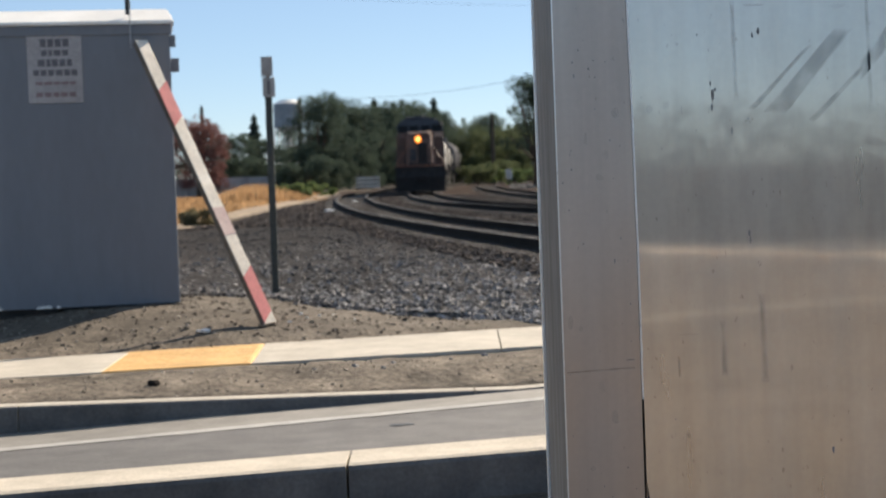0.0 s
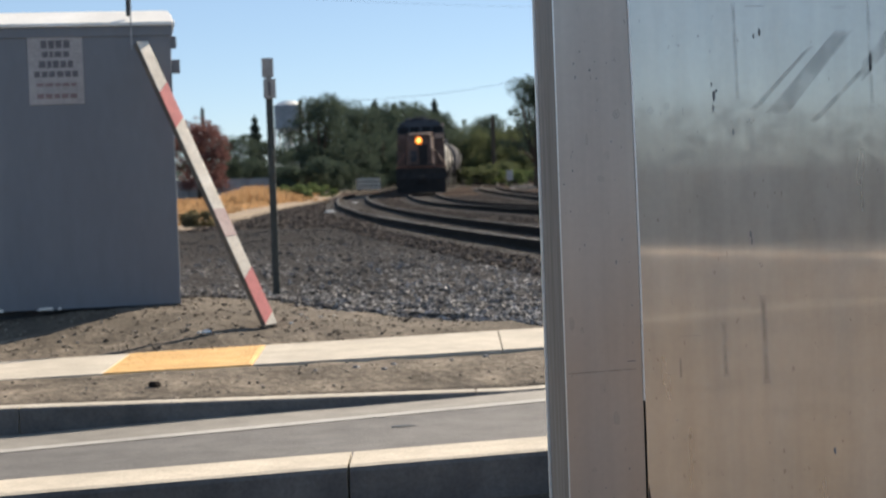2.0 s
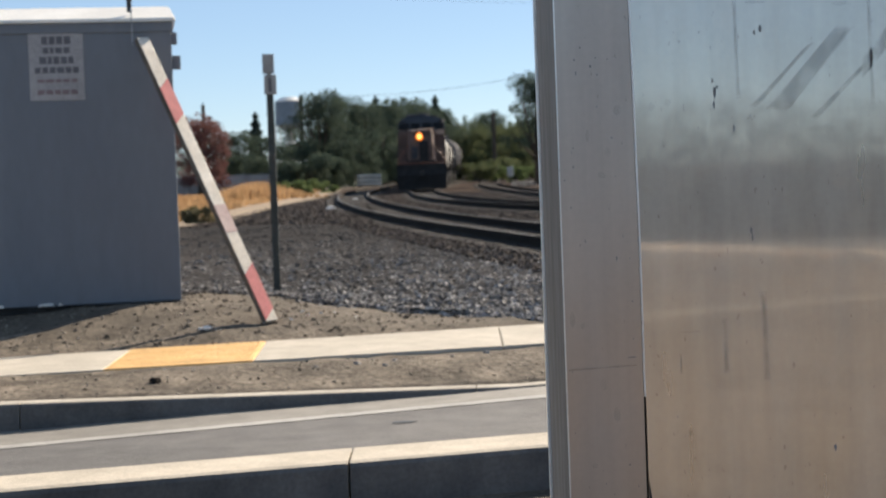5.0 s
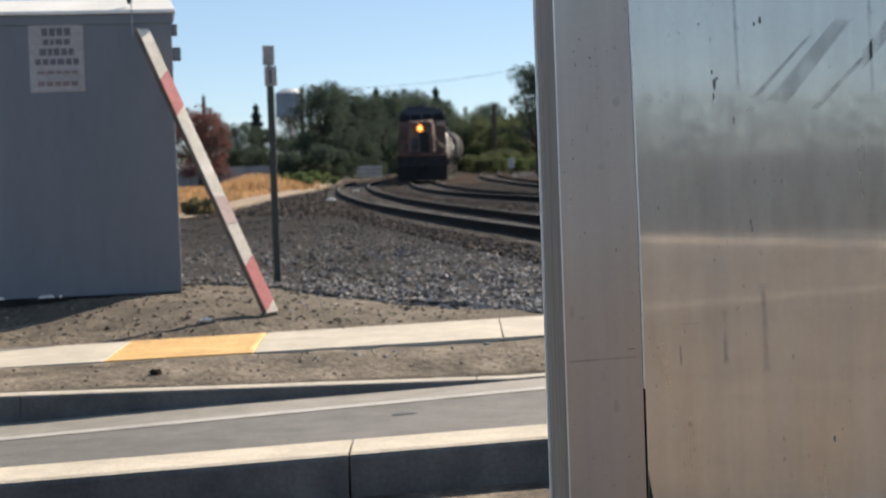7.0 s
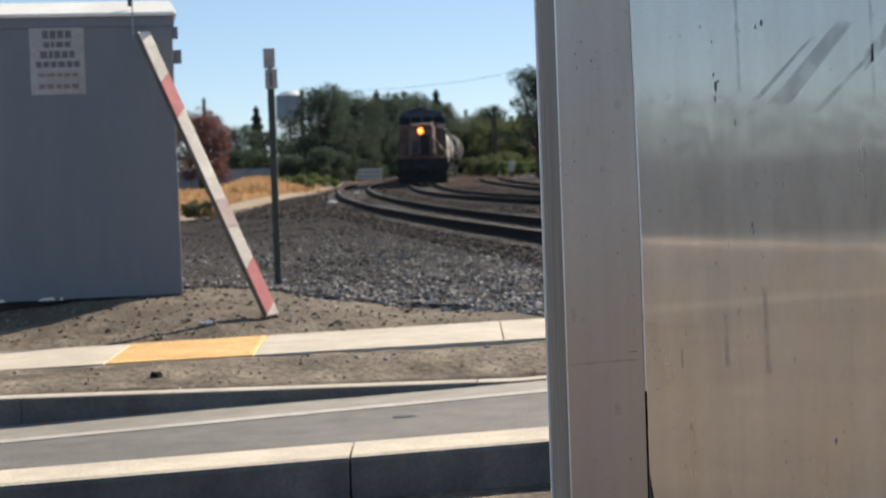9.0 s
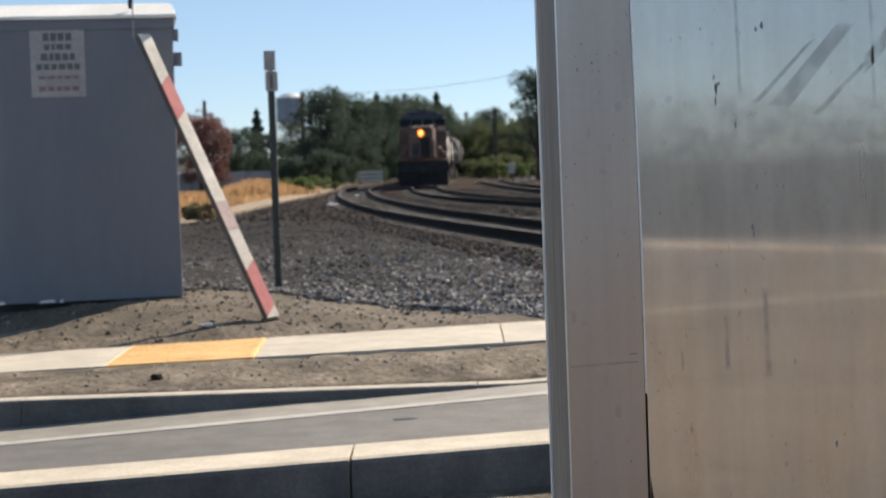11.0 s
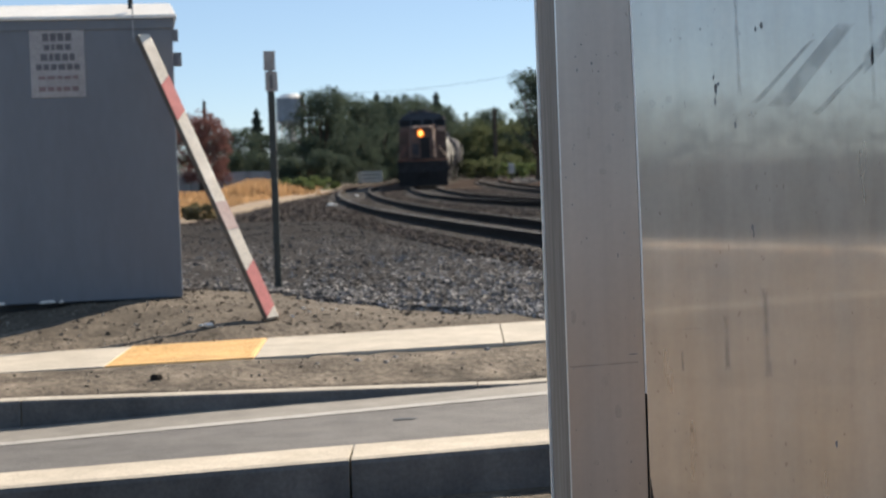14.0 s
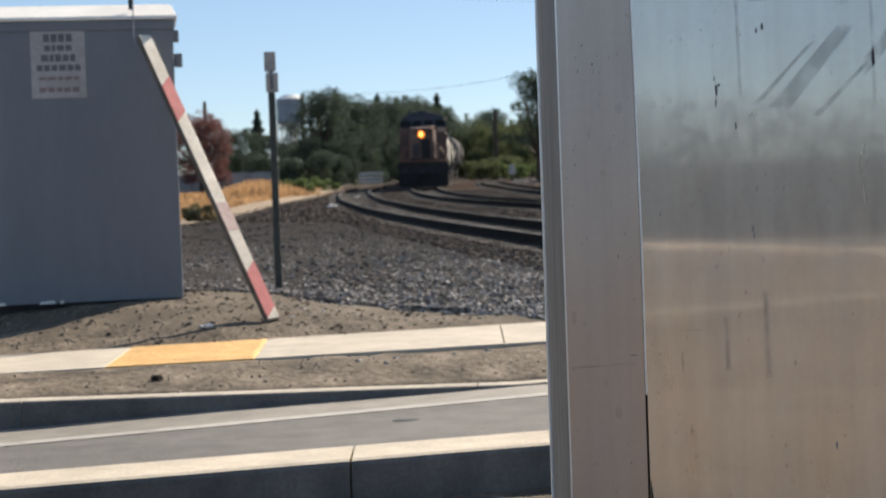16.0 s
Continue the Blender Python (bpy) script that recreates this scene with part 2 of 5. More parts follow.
TANK_GREY = surface("grey_tank", (0.09, 0.09, 0.095), (0.15, 0.15, 0.155), 0.8, 0.9, spec=0.0, stain=0.4)
CAB_GLASS = surface("dark_cab_glass", (0.01, 0.012, 0.014), (0.02, 0.022, 0.025), 1, 0.5, stain=0.1, spec=0.1)
LAMP_RIM = glow("headlight_rim_glow", (1.0, 0.22, 0.015), 0.6)
LAMP_GLOW = glow("headlight_glow", (1.0, 0.55, 0.12), 1.3)
YARD = surface("packed_yard_dirt", (0.155, 0.122, 0.095), (0.228, 0.184, 0.145), 1.2, 0.95, bump=0.5, bump_scale=20, stain=0.25, stain_scale=0.2, spec=0.2)
CAR_RED = surface("dull_red_car_paint", (0.12, 0.078, 0.070), (0.16, 0.105, 0.094), 2, 0.35, stain=0.2, stain_scale=1.5)
LITTER = surface("white_litter", (0.65, 0.65, 0.63), (0.8, 0.8, 0.78), 9, 0.5)
WIRE = surface("wire", (0.16, 0.18, 0.2), (0.2, 0.22, 0.24), 5, 0.6)


def aluminium(name, tone, rough, streak, sheen=0.0, veil=0.0):
    """Weathered mill-finish sheet: metal, with faint vertical streaks, smears and scuffs in its gloss."""
    m, n, l = nodes_of(name)
    b = n["Principled BSDF"]
    b.inputs["Metallic"].default_value = 1.0
    tc = n.new("ShaderNodeTexCoord")

    def noise_at(scale, stretch, detail=4.0):
        mp, t = n.new("ShaderNodeMapping"), n.new("ShaderNodeTexNoise")
        mp.inputs["Scale"].default_value = stretch
        l.new(tc.outputs["Object"], mp.inputs["Vector"])
        t.inputs["Scale"].default_value, t.inputs["Detail"].default_value = scale, detail
        l.new(mp.outputs["Vector"], t.inputs["Vector"])
        return t.outputs["Fac"]

    def ranged(fac, lo, hi, f0=0.3, f1=0.7):
        r = n.new("ShaderNodeMapRange")
        r.inputs["From Min"].default_value, r.inputs["From Max"].default_value = f0, f1
        r.inputs["To Min"].default_value, r.inputs["To Max"].default_value = lo, hi
        l.new(fac, r.inputs["Value"])
        return r.outputs["Result"]

    def times(a, c):
        mu = n.new("ShaderNodeMath")
        mu.operation = "MULTIPLY"
        l.new(a, mu.inputs[0])
        l.new(c, mu.inputs[1])
        return mu.outputs[0]

    v = times(ranged(noise_at(26, (1, 1, 0.035)), 1 - streak, 1 + streak * 0.4), ranged(noise_at(5, (1, 1, 0.5)), 0.93, 1.04))
    v = times(v, ranged(noise_at(60, (1, 1, 1), 6), 0.97, 1.02))
    v = times(v, ranged(noise_at(75, (1, 1, 0.45), 2), 1.0, 0.72, 0.70, 0.76))
    sc = n.new("ShaderNodeVectorMath")
    sc.operation = "SCALE"
    sc.inputs[0].default_value = tone
    l.new(v, sc.inputs["Scale"])
    l.new(sc.outputs["Vector"], b.inputs["Base Color"])
    l.new(ranged(noise_at(9, (1, 1, 0.15)), rough * 0.85, rough * 1.2), b.inputs["Roughness"])
    bp = n.new("ShaderNodeBump")
    bp.inputs["Strength"].default_value, bp.inputs["Distance"].default_value = 0.03, 0.002
    l.new(noise_at(14, (1, 1, 0.3), 2), bp.inputs["Height"])
    l.new(bp.outputs["Normal"], b.inputs["Normal"])
    if veil:
        tr, mx = n.new("ShaderNodeBsdfTransparent"), n.new("ShaderNodeMixShader")
        l.new(ranged(noise_at(22, (1, 1, 0.6), 5), veil - min(0.3, 0.8 - 0.8 * veil), veil + min(0.3, 0.8 - 0.8 * veil)), mx.inputs["Fac"])
        l.new(b.outputs["BSDF"], mx.inputs[1])
        l.new(tr.outputs["BSDF"], mx.inputs[2])
        l.new(mx.outputs["Shader"], n["Material Output"].inputs["Surface"])
    if sheen:
        g, mx = n.new("ShaderNodeBsdfGlossy"), n.new("ShaderNodeMixShader")
        g.inputs["Roughness"].default_value = 0.038
        l.new(sc.outputs["Vector"], g.inputs["Color"])
        l.new(bp.outputs["Normal"], g.inputs["Normal"])
        l.new(ranged(noise_at(16, (1, 1, 0.2)), sheen * 0.85, sheen * 1.12), mx.inputs["Fac"])
        l.new(b.outputs["BSDF"], mx.inputs[1])
        l.new(g.outputs["BSDF"], mx.inputs[2])
        l.new(mx.outputs["Shader"], n["Material Output"].inputs["Surface"])
    return m


ALU_PANEL = aluminium("aluminium_sheet", (0.715, 0.665, 0.60), 0.31, 0.06, 0.44)
RUN = aluminium("faint_run", (0.46, 0.45, 0.45), 0.33, 0.12, veil=0.92)
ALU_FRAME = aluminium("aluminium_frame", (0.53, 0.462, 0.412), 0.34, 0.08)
ALU_EDGE = surface("brown_aluminium", (0.215, 0.168, 0.132), (0.285, 0.224, 0.177), 7, 0.65, bump=0.1, bump_scale=40, stain=0.2, stain_scale=2.5, stretch=(1, 1, 0.3))
ALU_BRIGHT = aluminium("worn_edge_glint", (0.95, 0.93, 0.90), 0.45, 0.15)
SMEAR = aluminium("dulled_aluminium", (0.49, 0.475, 0.47), 0.36, 0.12, veil=0.905)
SCUFF = surface("dark_scuff", (0.17, 0.168, 0.17), (0.31, 0.305, 0.31), 40, 0.7)
SEAM = surface("dark_seam", (0.015, 0.014, 0.014), (0.03, 0.028, 0.027), 20, 0.8)


# ---- small mesh helpers ----
def part(name, bm, material, parent=None, label="", smooth=False):
    """Links a bmesh as one mesh object, under a thing or a part."""
    me = bpy.data.meshes.new(name)
    bm.to_mesh(me)
    bm.free()
    for p in me.polygons:
        p.use_smooth = smooth
    me.materials.append(material)
    ob = new(name, me)
    if parent:
        ob.parent = parent
    return tagged(ob, label)


def shared(name, me, parent, m):
    ob = new(name, me)
    ob.parent, ob.matrix_basis = parent, m
    return ob


def sheet(name, verts, faces, material, parent=None, smooth=False):
    me = bpy.data.meshes.new(name)
    me.from_pydata([tuple(v) for v in verts], [], [tuple(f) for f in faces])
    me.update()
    for p in me.polygons:
        p.use_smooth = smooth
    me.materials.append(material)
    ob = new(name, me)
    if parent:
        ob.parent = parent
    return ob


def thing(name, label, category, m=None, group="", kind=""):
    ob = new(name)
    ob.empty_display_size = 0.2
    if m is not None:
        ob.matrix_world = m
    return tagged(ob, label, category, group, kind)


def box(x0, x1, y0, y1, z0, z1, bevel=0.0, seg=2, bm=None):
    own = bm is None
    bm = bm or bmesh.new()
    r = bmesh.ops.create_cube(bm, size=1, matrix=Matrix.Translation(((x0 + x1) / 2, (y0 + y1) / 2, (z0 + z1) / 2))
                              @ Matrix.Diagonal((x1 - x0, y1 - y0, z1 - z0, 1)))
    if bevel:
        edges = list({e for v in r["verts"] for e in v.link_edges})
        bmesh.ops.bevel(bm, geom=edges, offset=bevel, segments=seg, affect="EDGES", profile=0.5)
    return bm


def tube(a, b, r0, r1=None, sides=10, bm=None):
    bm = bm or bmesh.new()
    a, b = Vector(a), Vector(b)
    r1 = r0 if r1 is None else r1
    m = Matrix.Translation((a + b) / 2) @ (b - a).to_track_quat("Z", "Y").to_matrix().to_4x4()
    bmesh.ops.create_cone(bm, cap_ends=True, segments=sides, radius1=r0, radius2=r1, depth=(b - a).length, matrix=m)
    return bm


def hull(pts, bm=None):
    bm = bm or bmesh.new()
    bmesh.ops.convex_hull(bm, input=[bm.verts.new(p) for p in pts])
    return bm


def ease(a, b, t):
    t = min(1.0, max(0.0, (t - a) / (b - a)))
    return t * t * (3 - 2 * t)


def along(table, y):
    ys, xs = zip(*table)
    return float(np.interp(y, ys, xs))


def glide(table, y):
    """A smooth curve through a short table."""
    return (along(table, y) * 2 + along(table, y - 4) + along(table, y + 4) + along(table, y - 8) * 0.5 + along(table, y + 8) * 0.5) / 5


# ---- the plan ----
SLOPE = 0.28                       # the road runs 15.6 degrees across the view
RAIL_TOP = 0.45
TRACKS = [
    [(-40, 14.5), (8, 5.6), (15, 4.3), (27, 2.15), (32, 1.2), (42, -0.42), (50, -1.5), (68, -3.3), (88, -4.55), (103, -5.0), (144, -5.0), (175, -4.0), (260, 4)],
    [(-40, 28), (20, 11), (30, 8.2), (40, 5.6), (50, 3.3), (60, 1.45), (72, 0.15), (85, -0.6), (106, -1.15), (128, -0.85), (145, -0.2), (165, 1.0), (200, 4.6), (260, 14)],
    [(-40, 36), (0, 22), (40, 10.2), (50, 7.8), (60, 6.1), (72, 4.95), (90, 4.25), (113, 3.75), (140, 3.95), (173, 5.4), (230, 12), (260, 17.5)],
]


def kerb_y(x):
    return 10.32 + SLOPE * (x + 2.73)


def road_z(x):
    return 0.022 * min(max(x + 2.6, 0), 3.4) + 0.36 * ease(0.8, 4.5, x)


def gutter_z(x):
    """The gutter dips toward the kerb."""
    return road_z(x) - 0.026 * ease(-2.0, 0.4, x)


def kerb_z(x):
    return max(0.17 - 0.0347 * (min(max(x, -3), 3) + 2.73), gutter_z(x) + 0.016)


def median_y(x):
    return 8.06 + 0.293 * x


def walk_front(x):
    return 12.37 + 0.25 * x


def walk_back(x):
    return 13.88 + 0.31 * x


def base_z(x, y):
    if y < median_y(x) + 0.2:
        return -0.1 + 0.035 * ease(5.5, 7.2, y) + 0.008 * noise.noise((x * 0.7, y * 0.7, 0))
    if y < kerb_y(x) + 0.08:
        return -0.3
    if y < walk_front(x) + 0.3:
        z = kerb_z(x) - 0.01 + (0.203 - 0.020 * ease(-2.5, 0.3, x) - kerb_z(x)) * ease(0, 1.0, y - kerb_y(x))
    else:
        z = 0.16
        z += 0.05 * ease(0, 0.3, y - walk_back(x))
        mound = math.exp(-((x + 2.6) / 1.9) ** 2) * ease(13.0, 15.0, y) * (1 - 0.6 * ease(15.8, 18.5, y))
        z += 0.20 * mound
        z += 0.06 * ease(14, 24, y)
        z -= 0.15 * ease(0, 6, along(TRACKS[0], y) - 6 - x) * ease(20, 40, y)
        if y < 40:
            z += 0.025 * noise.noise((x * 1.3, y * 1.3, 0)) * ease(0, 0.6, y - walk_back(x)) + 0.02 * noise.noise((x * 5, y * 5, 3))
    return z + 0.008 * noise.noise((x * 3, y * 3, 7)) + (0.012 * noise.noise((x * 6, y * 6, 1)) * ease(0, 0.2, y - kerb_y(x) - 0.15) if 9 < y < 14 else 0)


def ground_z(x, y):
    """The ground sheet lies a little deeper where the crushed rock covers it."""
    z = base_z(x, y)
    if 15 < y < 262:
        z -= 0.16 * ease(0.3, 1.2, x - along(GRAVEL_LEFT, y)) * ease(15, 18, y)
    return z


# ---- ground ----
def build_ground():
    xs = [-2500, -900, -350, -150, -80, -45, -25, -16] + list(np.arange(-10, 7.01, 0.16)) + [9, 12, 16, 25, 45, 80, 150, 350, 900, 2500]
    ys = [-2500, -900, -350, -150, -80, -40, -22, -12, -6, -2, 2, 5] + list(np.arange(6.4, 24, 0.14)) + list(np.arange(24, 60, 0.8)) + \
        list(np.arange(60, 200, 6)) + [220, 260, 350, 600, 1200, 2500]
    verts = [(x, y, ground_z(x, y) if abs(x) < 200 and -100 < y < 300 else (-0.1 if y < 0 else 0.1)) for y in ys for x in xs]
    w = len(xs)
    faces = [(j * w + i, j * w + i + 1, (j + 1) * w + i + 1, (j + 1) * w + i) for j in range(len(ys) - 1) for i in range(w - 1)]
    tagged(sheet("ground", verts, faces, DIRT, smooth=True), "dry tan dirt ground with small stones", "ground", kind="structure")


def ribbon(name, y0, y1, z0, z1, x0, x1, material, step=0.5, parent=None, rows=2):
    """A strip between two lines y0(x), y1(x) at heights z0(x), z1(x)."""
    xs = np.arange(x0, x1 + 1e-6, step)
    verts, faces = [], []
    for x in xs:
        for k in range(rows):
            f = k / (rows - 1)
            verts.append((x, y0(x) * (1 - f) + y1(x) * f, z0(x) * (1 - f) + z1(x) * f))
    for i in range(len(xs) - 1):
        for k in range(rows - 1):
            a = i * rows + k
            faces.append((a, a + rows, a + rows + 1, a + 1))
    return sheet(name, verts, faces, material, parent)


def kerb_block(name, xa, xb, front, depth, z_top, z_base, material, parent, steps=4, lip=0.02):
    """One cast length of kerb: a solid with a rounded nose, from xa to xb."""
    verts, faces = [], []
    xs = np.linspace(xa, xb, steps)
    for x in xs:
        zt, zb, y = z_top(x), z_base(x), front(x)
        h = min(lip, max(0.001, (zt - zb) * 0.4))
        verts += [(x, y - 0.012, zb), (x, y, zt - h), (x, y + h * 0.4, zt - h * 0.3), (x, y + h * 1.3, zt), (x, y + depth - 0.01, zt), (x, y + depth, zt - 0.01), (x, y + depth, zb - 0.05)]
    n = 7
    for i in range(len(xs) - 1):
        for k in range(n - 1):
            a = i * n + k
            faces.append((a, a + n, a + n + 1, a + 1))
    faces += [tuple(range(n - 1, -1, -1)), tuple(range((len(xs) - 1) * n, len(xs) * n))]
    return sheet(name, verts, faces, material, parent)


def build_road():
    back = lambda x: median_y(x) + 0.40
    line = lambda x: kerb_y(x) - 0.70
    tagged(ribbon("road", back, line, lambda x: road_z(x) + 0.0, road_z, -60, 40, ASPHALT), "grey worn asphalt road lane", "road", kind="structure")
    tagged(ribbon("gutter", line, lambda x: kerb_y(x) + 0.05, road_z, gutter_z, -60, 40, GUTTER), "pale concrete gutter beside the kerb", "gutter", kind="structure")
    tagged(ribbon("lane_line", lambda x: line(x) - 0.06, lambda x: line(x) + 0.07, lambda x: road_z(x) + 0.004, lambda x: road_z(x) + 0.004,
                  -60, 40, WHITE_LINE), "worn white painted edge line on asphalt", "road marking", kind="structure")
    patch = [(0.0, 0.0), (0.05, -0.03), (0.12, -0.025), (0.16, 0.02), (0.10, 0.06), (0.03, 0.05)]
    tagged(sheet("tar_patch", [(-0.33 + a, 9.78 + b, road_z(-0.25) + 0.004) for a, b in patch], [tuple(range(6))], DARK_STEEL), "small dark tar stain on the asphalt", "stain", kind="structure")
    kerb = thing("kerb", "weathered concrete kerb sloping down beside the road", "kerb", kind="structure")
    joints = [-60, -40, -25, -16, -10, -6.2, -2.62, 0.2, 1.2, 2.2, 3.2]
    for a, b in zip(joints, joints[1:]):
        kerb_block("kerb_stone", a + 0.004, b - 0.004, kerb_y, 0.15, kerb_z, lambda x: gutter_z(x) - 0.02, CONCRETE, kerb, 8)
    median = thing("median_kerb", "raised pale concrete traffic median with shade painted on its face", "median", kind="structure")
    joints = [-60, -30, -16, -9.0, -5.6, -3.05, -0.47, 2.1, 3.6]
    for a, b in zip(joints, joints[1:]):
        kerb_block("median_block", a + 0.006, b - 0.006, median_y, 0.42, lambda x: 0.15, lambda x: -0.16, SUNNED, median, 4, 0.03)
    # the faces towards the lanes are coloured dark in place of their shade
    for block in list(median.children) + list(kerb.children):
        block.data.materials.append(FACE_SHADE)
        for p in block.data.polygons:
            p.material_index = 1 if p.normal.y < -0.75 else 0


def build_walk():
    pave = thing("pavement", "pale concrete pavement slabs crossing toward the tracks", "pavement", kind="structure")

    def slab(xa, xb, skew_a, skew_b, mat, name, z=0.2):
        verts = []
        for zz in (0.05, z - 0.004, z):
            ins = 0.003 if zz == z else 0.0
            for (x, edge, dx) in ((xa + 0.004 + ins, walk_front, 0), (xb - 0.004 - ins, walk_front, 0), (xb - 0.004 - ins + skew_b, walk_back, 0), (xa + 0.004 + ins + skew_a, walk_back, 0)):
                verts.append((x, edge(x) + (ins if edge is walk_front else -ins), zz))
        faces = [(8, 9, 10, 11)] + [(r * 4 + i, r * 4 + (i + 1) % 4, r * 4 + 4 + (i + 1) % 4, r * 4 + 4 + i) for r in (0, 1) for i in range(4)]
        return sheet(name, verts, faces, mat, pave)

    cuts = [-30, -20, -14, -9.5, -6.7, -4.35, -2.39, -1.37, 0.43, 2.0, 3.4]
    for a, b in zip(cuts, cuts[1:]):
        if a == -2.39:
            continue
        slab(a, b, -0.05 if a == -1.37 else 0.02, -0.05 if b == -2.39 else 0.02, CONCRETE, "slab")
    tact = slab(-2.39, -1.37, -0.05, -0.05, TACTILE, "tactile_panel", 0.2015)
    tagged(tact, "yellow tactile paving with raised domes")
    verts, faces = [], []
    for j in range(24):
        for i in range(17):
            f = (j + 0.5) / 24
            x = -2.39 + 0.03 + (i + 0.25 + 0.5 * (j % 2)) * 0.96 / 17 - 0.05 * f
            y = walk_front(x) + (walk_back(x) - walk_front(x)) * f
            k = len(verts)
            for r, z in ((0.017, 0.2016), (0.010, 0.2060)):
                verts += [(x + r * math.cos(a * math.pi / 3), y + r * math.sin(a * math.pi / 3), z) for a in range(6)]
            faces += [(k + a, k + (a + 1) % 6, k + 6 + (a + 1) % 6, k + 6 + a) for a in range(6)] + [tuple(range(k + 6, k + 12))]
    tagged(sheet("dome", verts, faces, TACTILE, pave), kind="stuff")


# ---- gravel and tracks ----
GRAVEL_LEFT = [(13.9, 1.7), (14.55, 0.75), (15.05, -0.25), (15.8, -1.45), (16.6, -2.6), (18, -3.6), (20, -5.0), (24, -7.0), (30, -9.0), (40, -9.0), (42.5, -8.0), (44, -6.6), (48, -6.2), (72, -6.9), (94, -6.8), (144, -8.4), (200, -5), (260, 0)]


def bed_z(x, y):
    """The crushed rock: a bed a little under the rails, falling away beside them."""
    low = base_z(x, y) + 0.02
    best = 0.0
    for table in TRACKS:
        d = abs(x - glide(table, y))
        best = max(best, 1 - ease(1.5, 4.5, d))
    if y < 60:
        low += (0.055 * noise.noise((x * 0.8, y * 0.45, 4)) + 0.03 * noise.noise((x * 2.2, y * 1.6, 9))) * ease(15.5, 18, y) * (1 - ease(45, 60, y)) * (1 - best)
    return low + max(-0.1, 0.248 - low) * best * ease(14.5, 20, y)


def build_gravel():
    ys = list(np.arange(14.0, 30, 0.3)) + list(np.arange(30, 70, 1.0)) + list(np.arange(70, 261, 4.0))
    verts, faces, w = [], [], 60
    for y in ys:
        a = along(GRAVEL_LEFT, y) + 0.25 * noise.noise((y * 0.9, 0, 0)) + 0.12 * noise.noise((y * 3, 5, 0))
        b = 12 if y < 110 else 12 + (y - 110) * 0.1
        a = min(a, b - 1)
        for i in range(w):
            f = (i / (w - 1)) ** 1.5
            x = a + (b - a) * f
            verts.append((x, y, bed_z(x, y) if i else ground_z(x, y) - 0.01))
    for j in range(len(ys) - 1):
        for i in range(w - 1):
            k = j * w + i
            faces.append((k, k + 1, k + w + 1, k + w))
    tagged(sheet("gravel_bed", verts, faces, GRAVEL, smooth=True), "dark grey crushed rock bed under the tracks", "gravel", kind="structure")


def scatter(name, count, place, size, material, seed):
    """Broken stones, each a small uneven solid, joined into one mesh."""
    rng = np.random.default_rng(seed)
    base = np.array([(1, 0, 0), (-1, 0, 0), (0, 1, 0), (0, -1, 0), (0, 0, 1), (0, 0, -1)], float)
    tri = np.array([(0, 2, 4), (2, 1, 4), (1, 3, 4), (3, 0, 4), (2, 0, 5), (1, 2, 5), (3, 1, 5), (0, 3, 5)])
    verts, faces = [], []
    k = 0
    for _ in range(count):
        p = place(rng)
        if p is None:
            continue
        s = size(rng)
        q, _r = np.linalg.qr(rng.normal(size=(3, 3)))
        v = (base * rng.uniform(0.55, 1.25, (6, 1))) @ q * s * np.array((1, 1, 0.8)) + np.array(p) + np.array((0, 0, s * 0.35))
        verts.append(v)
        faces.append(tri + k)
        k += 6
    return tagged(sheet(name, np.concatenate(verts), np.concatenate(faces), material), kind="stuff")


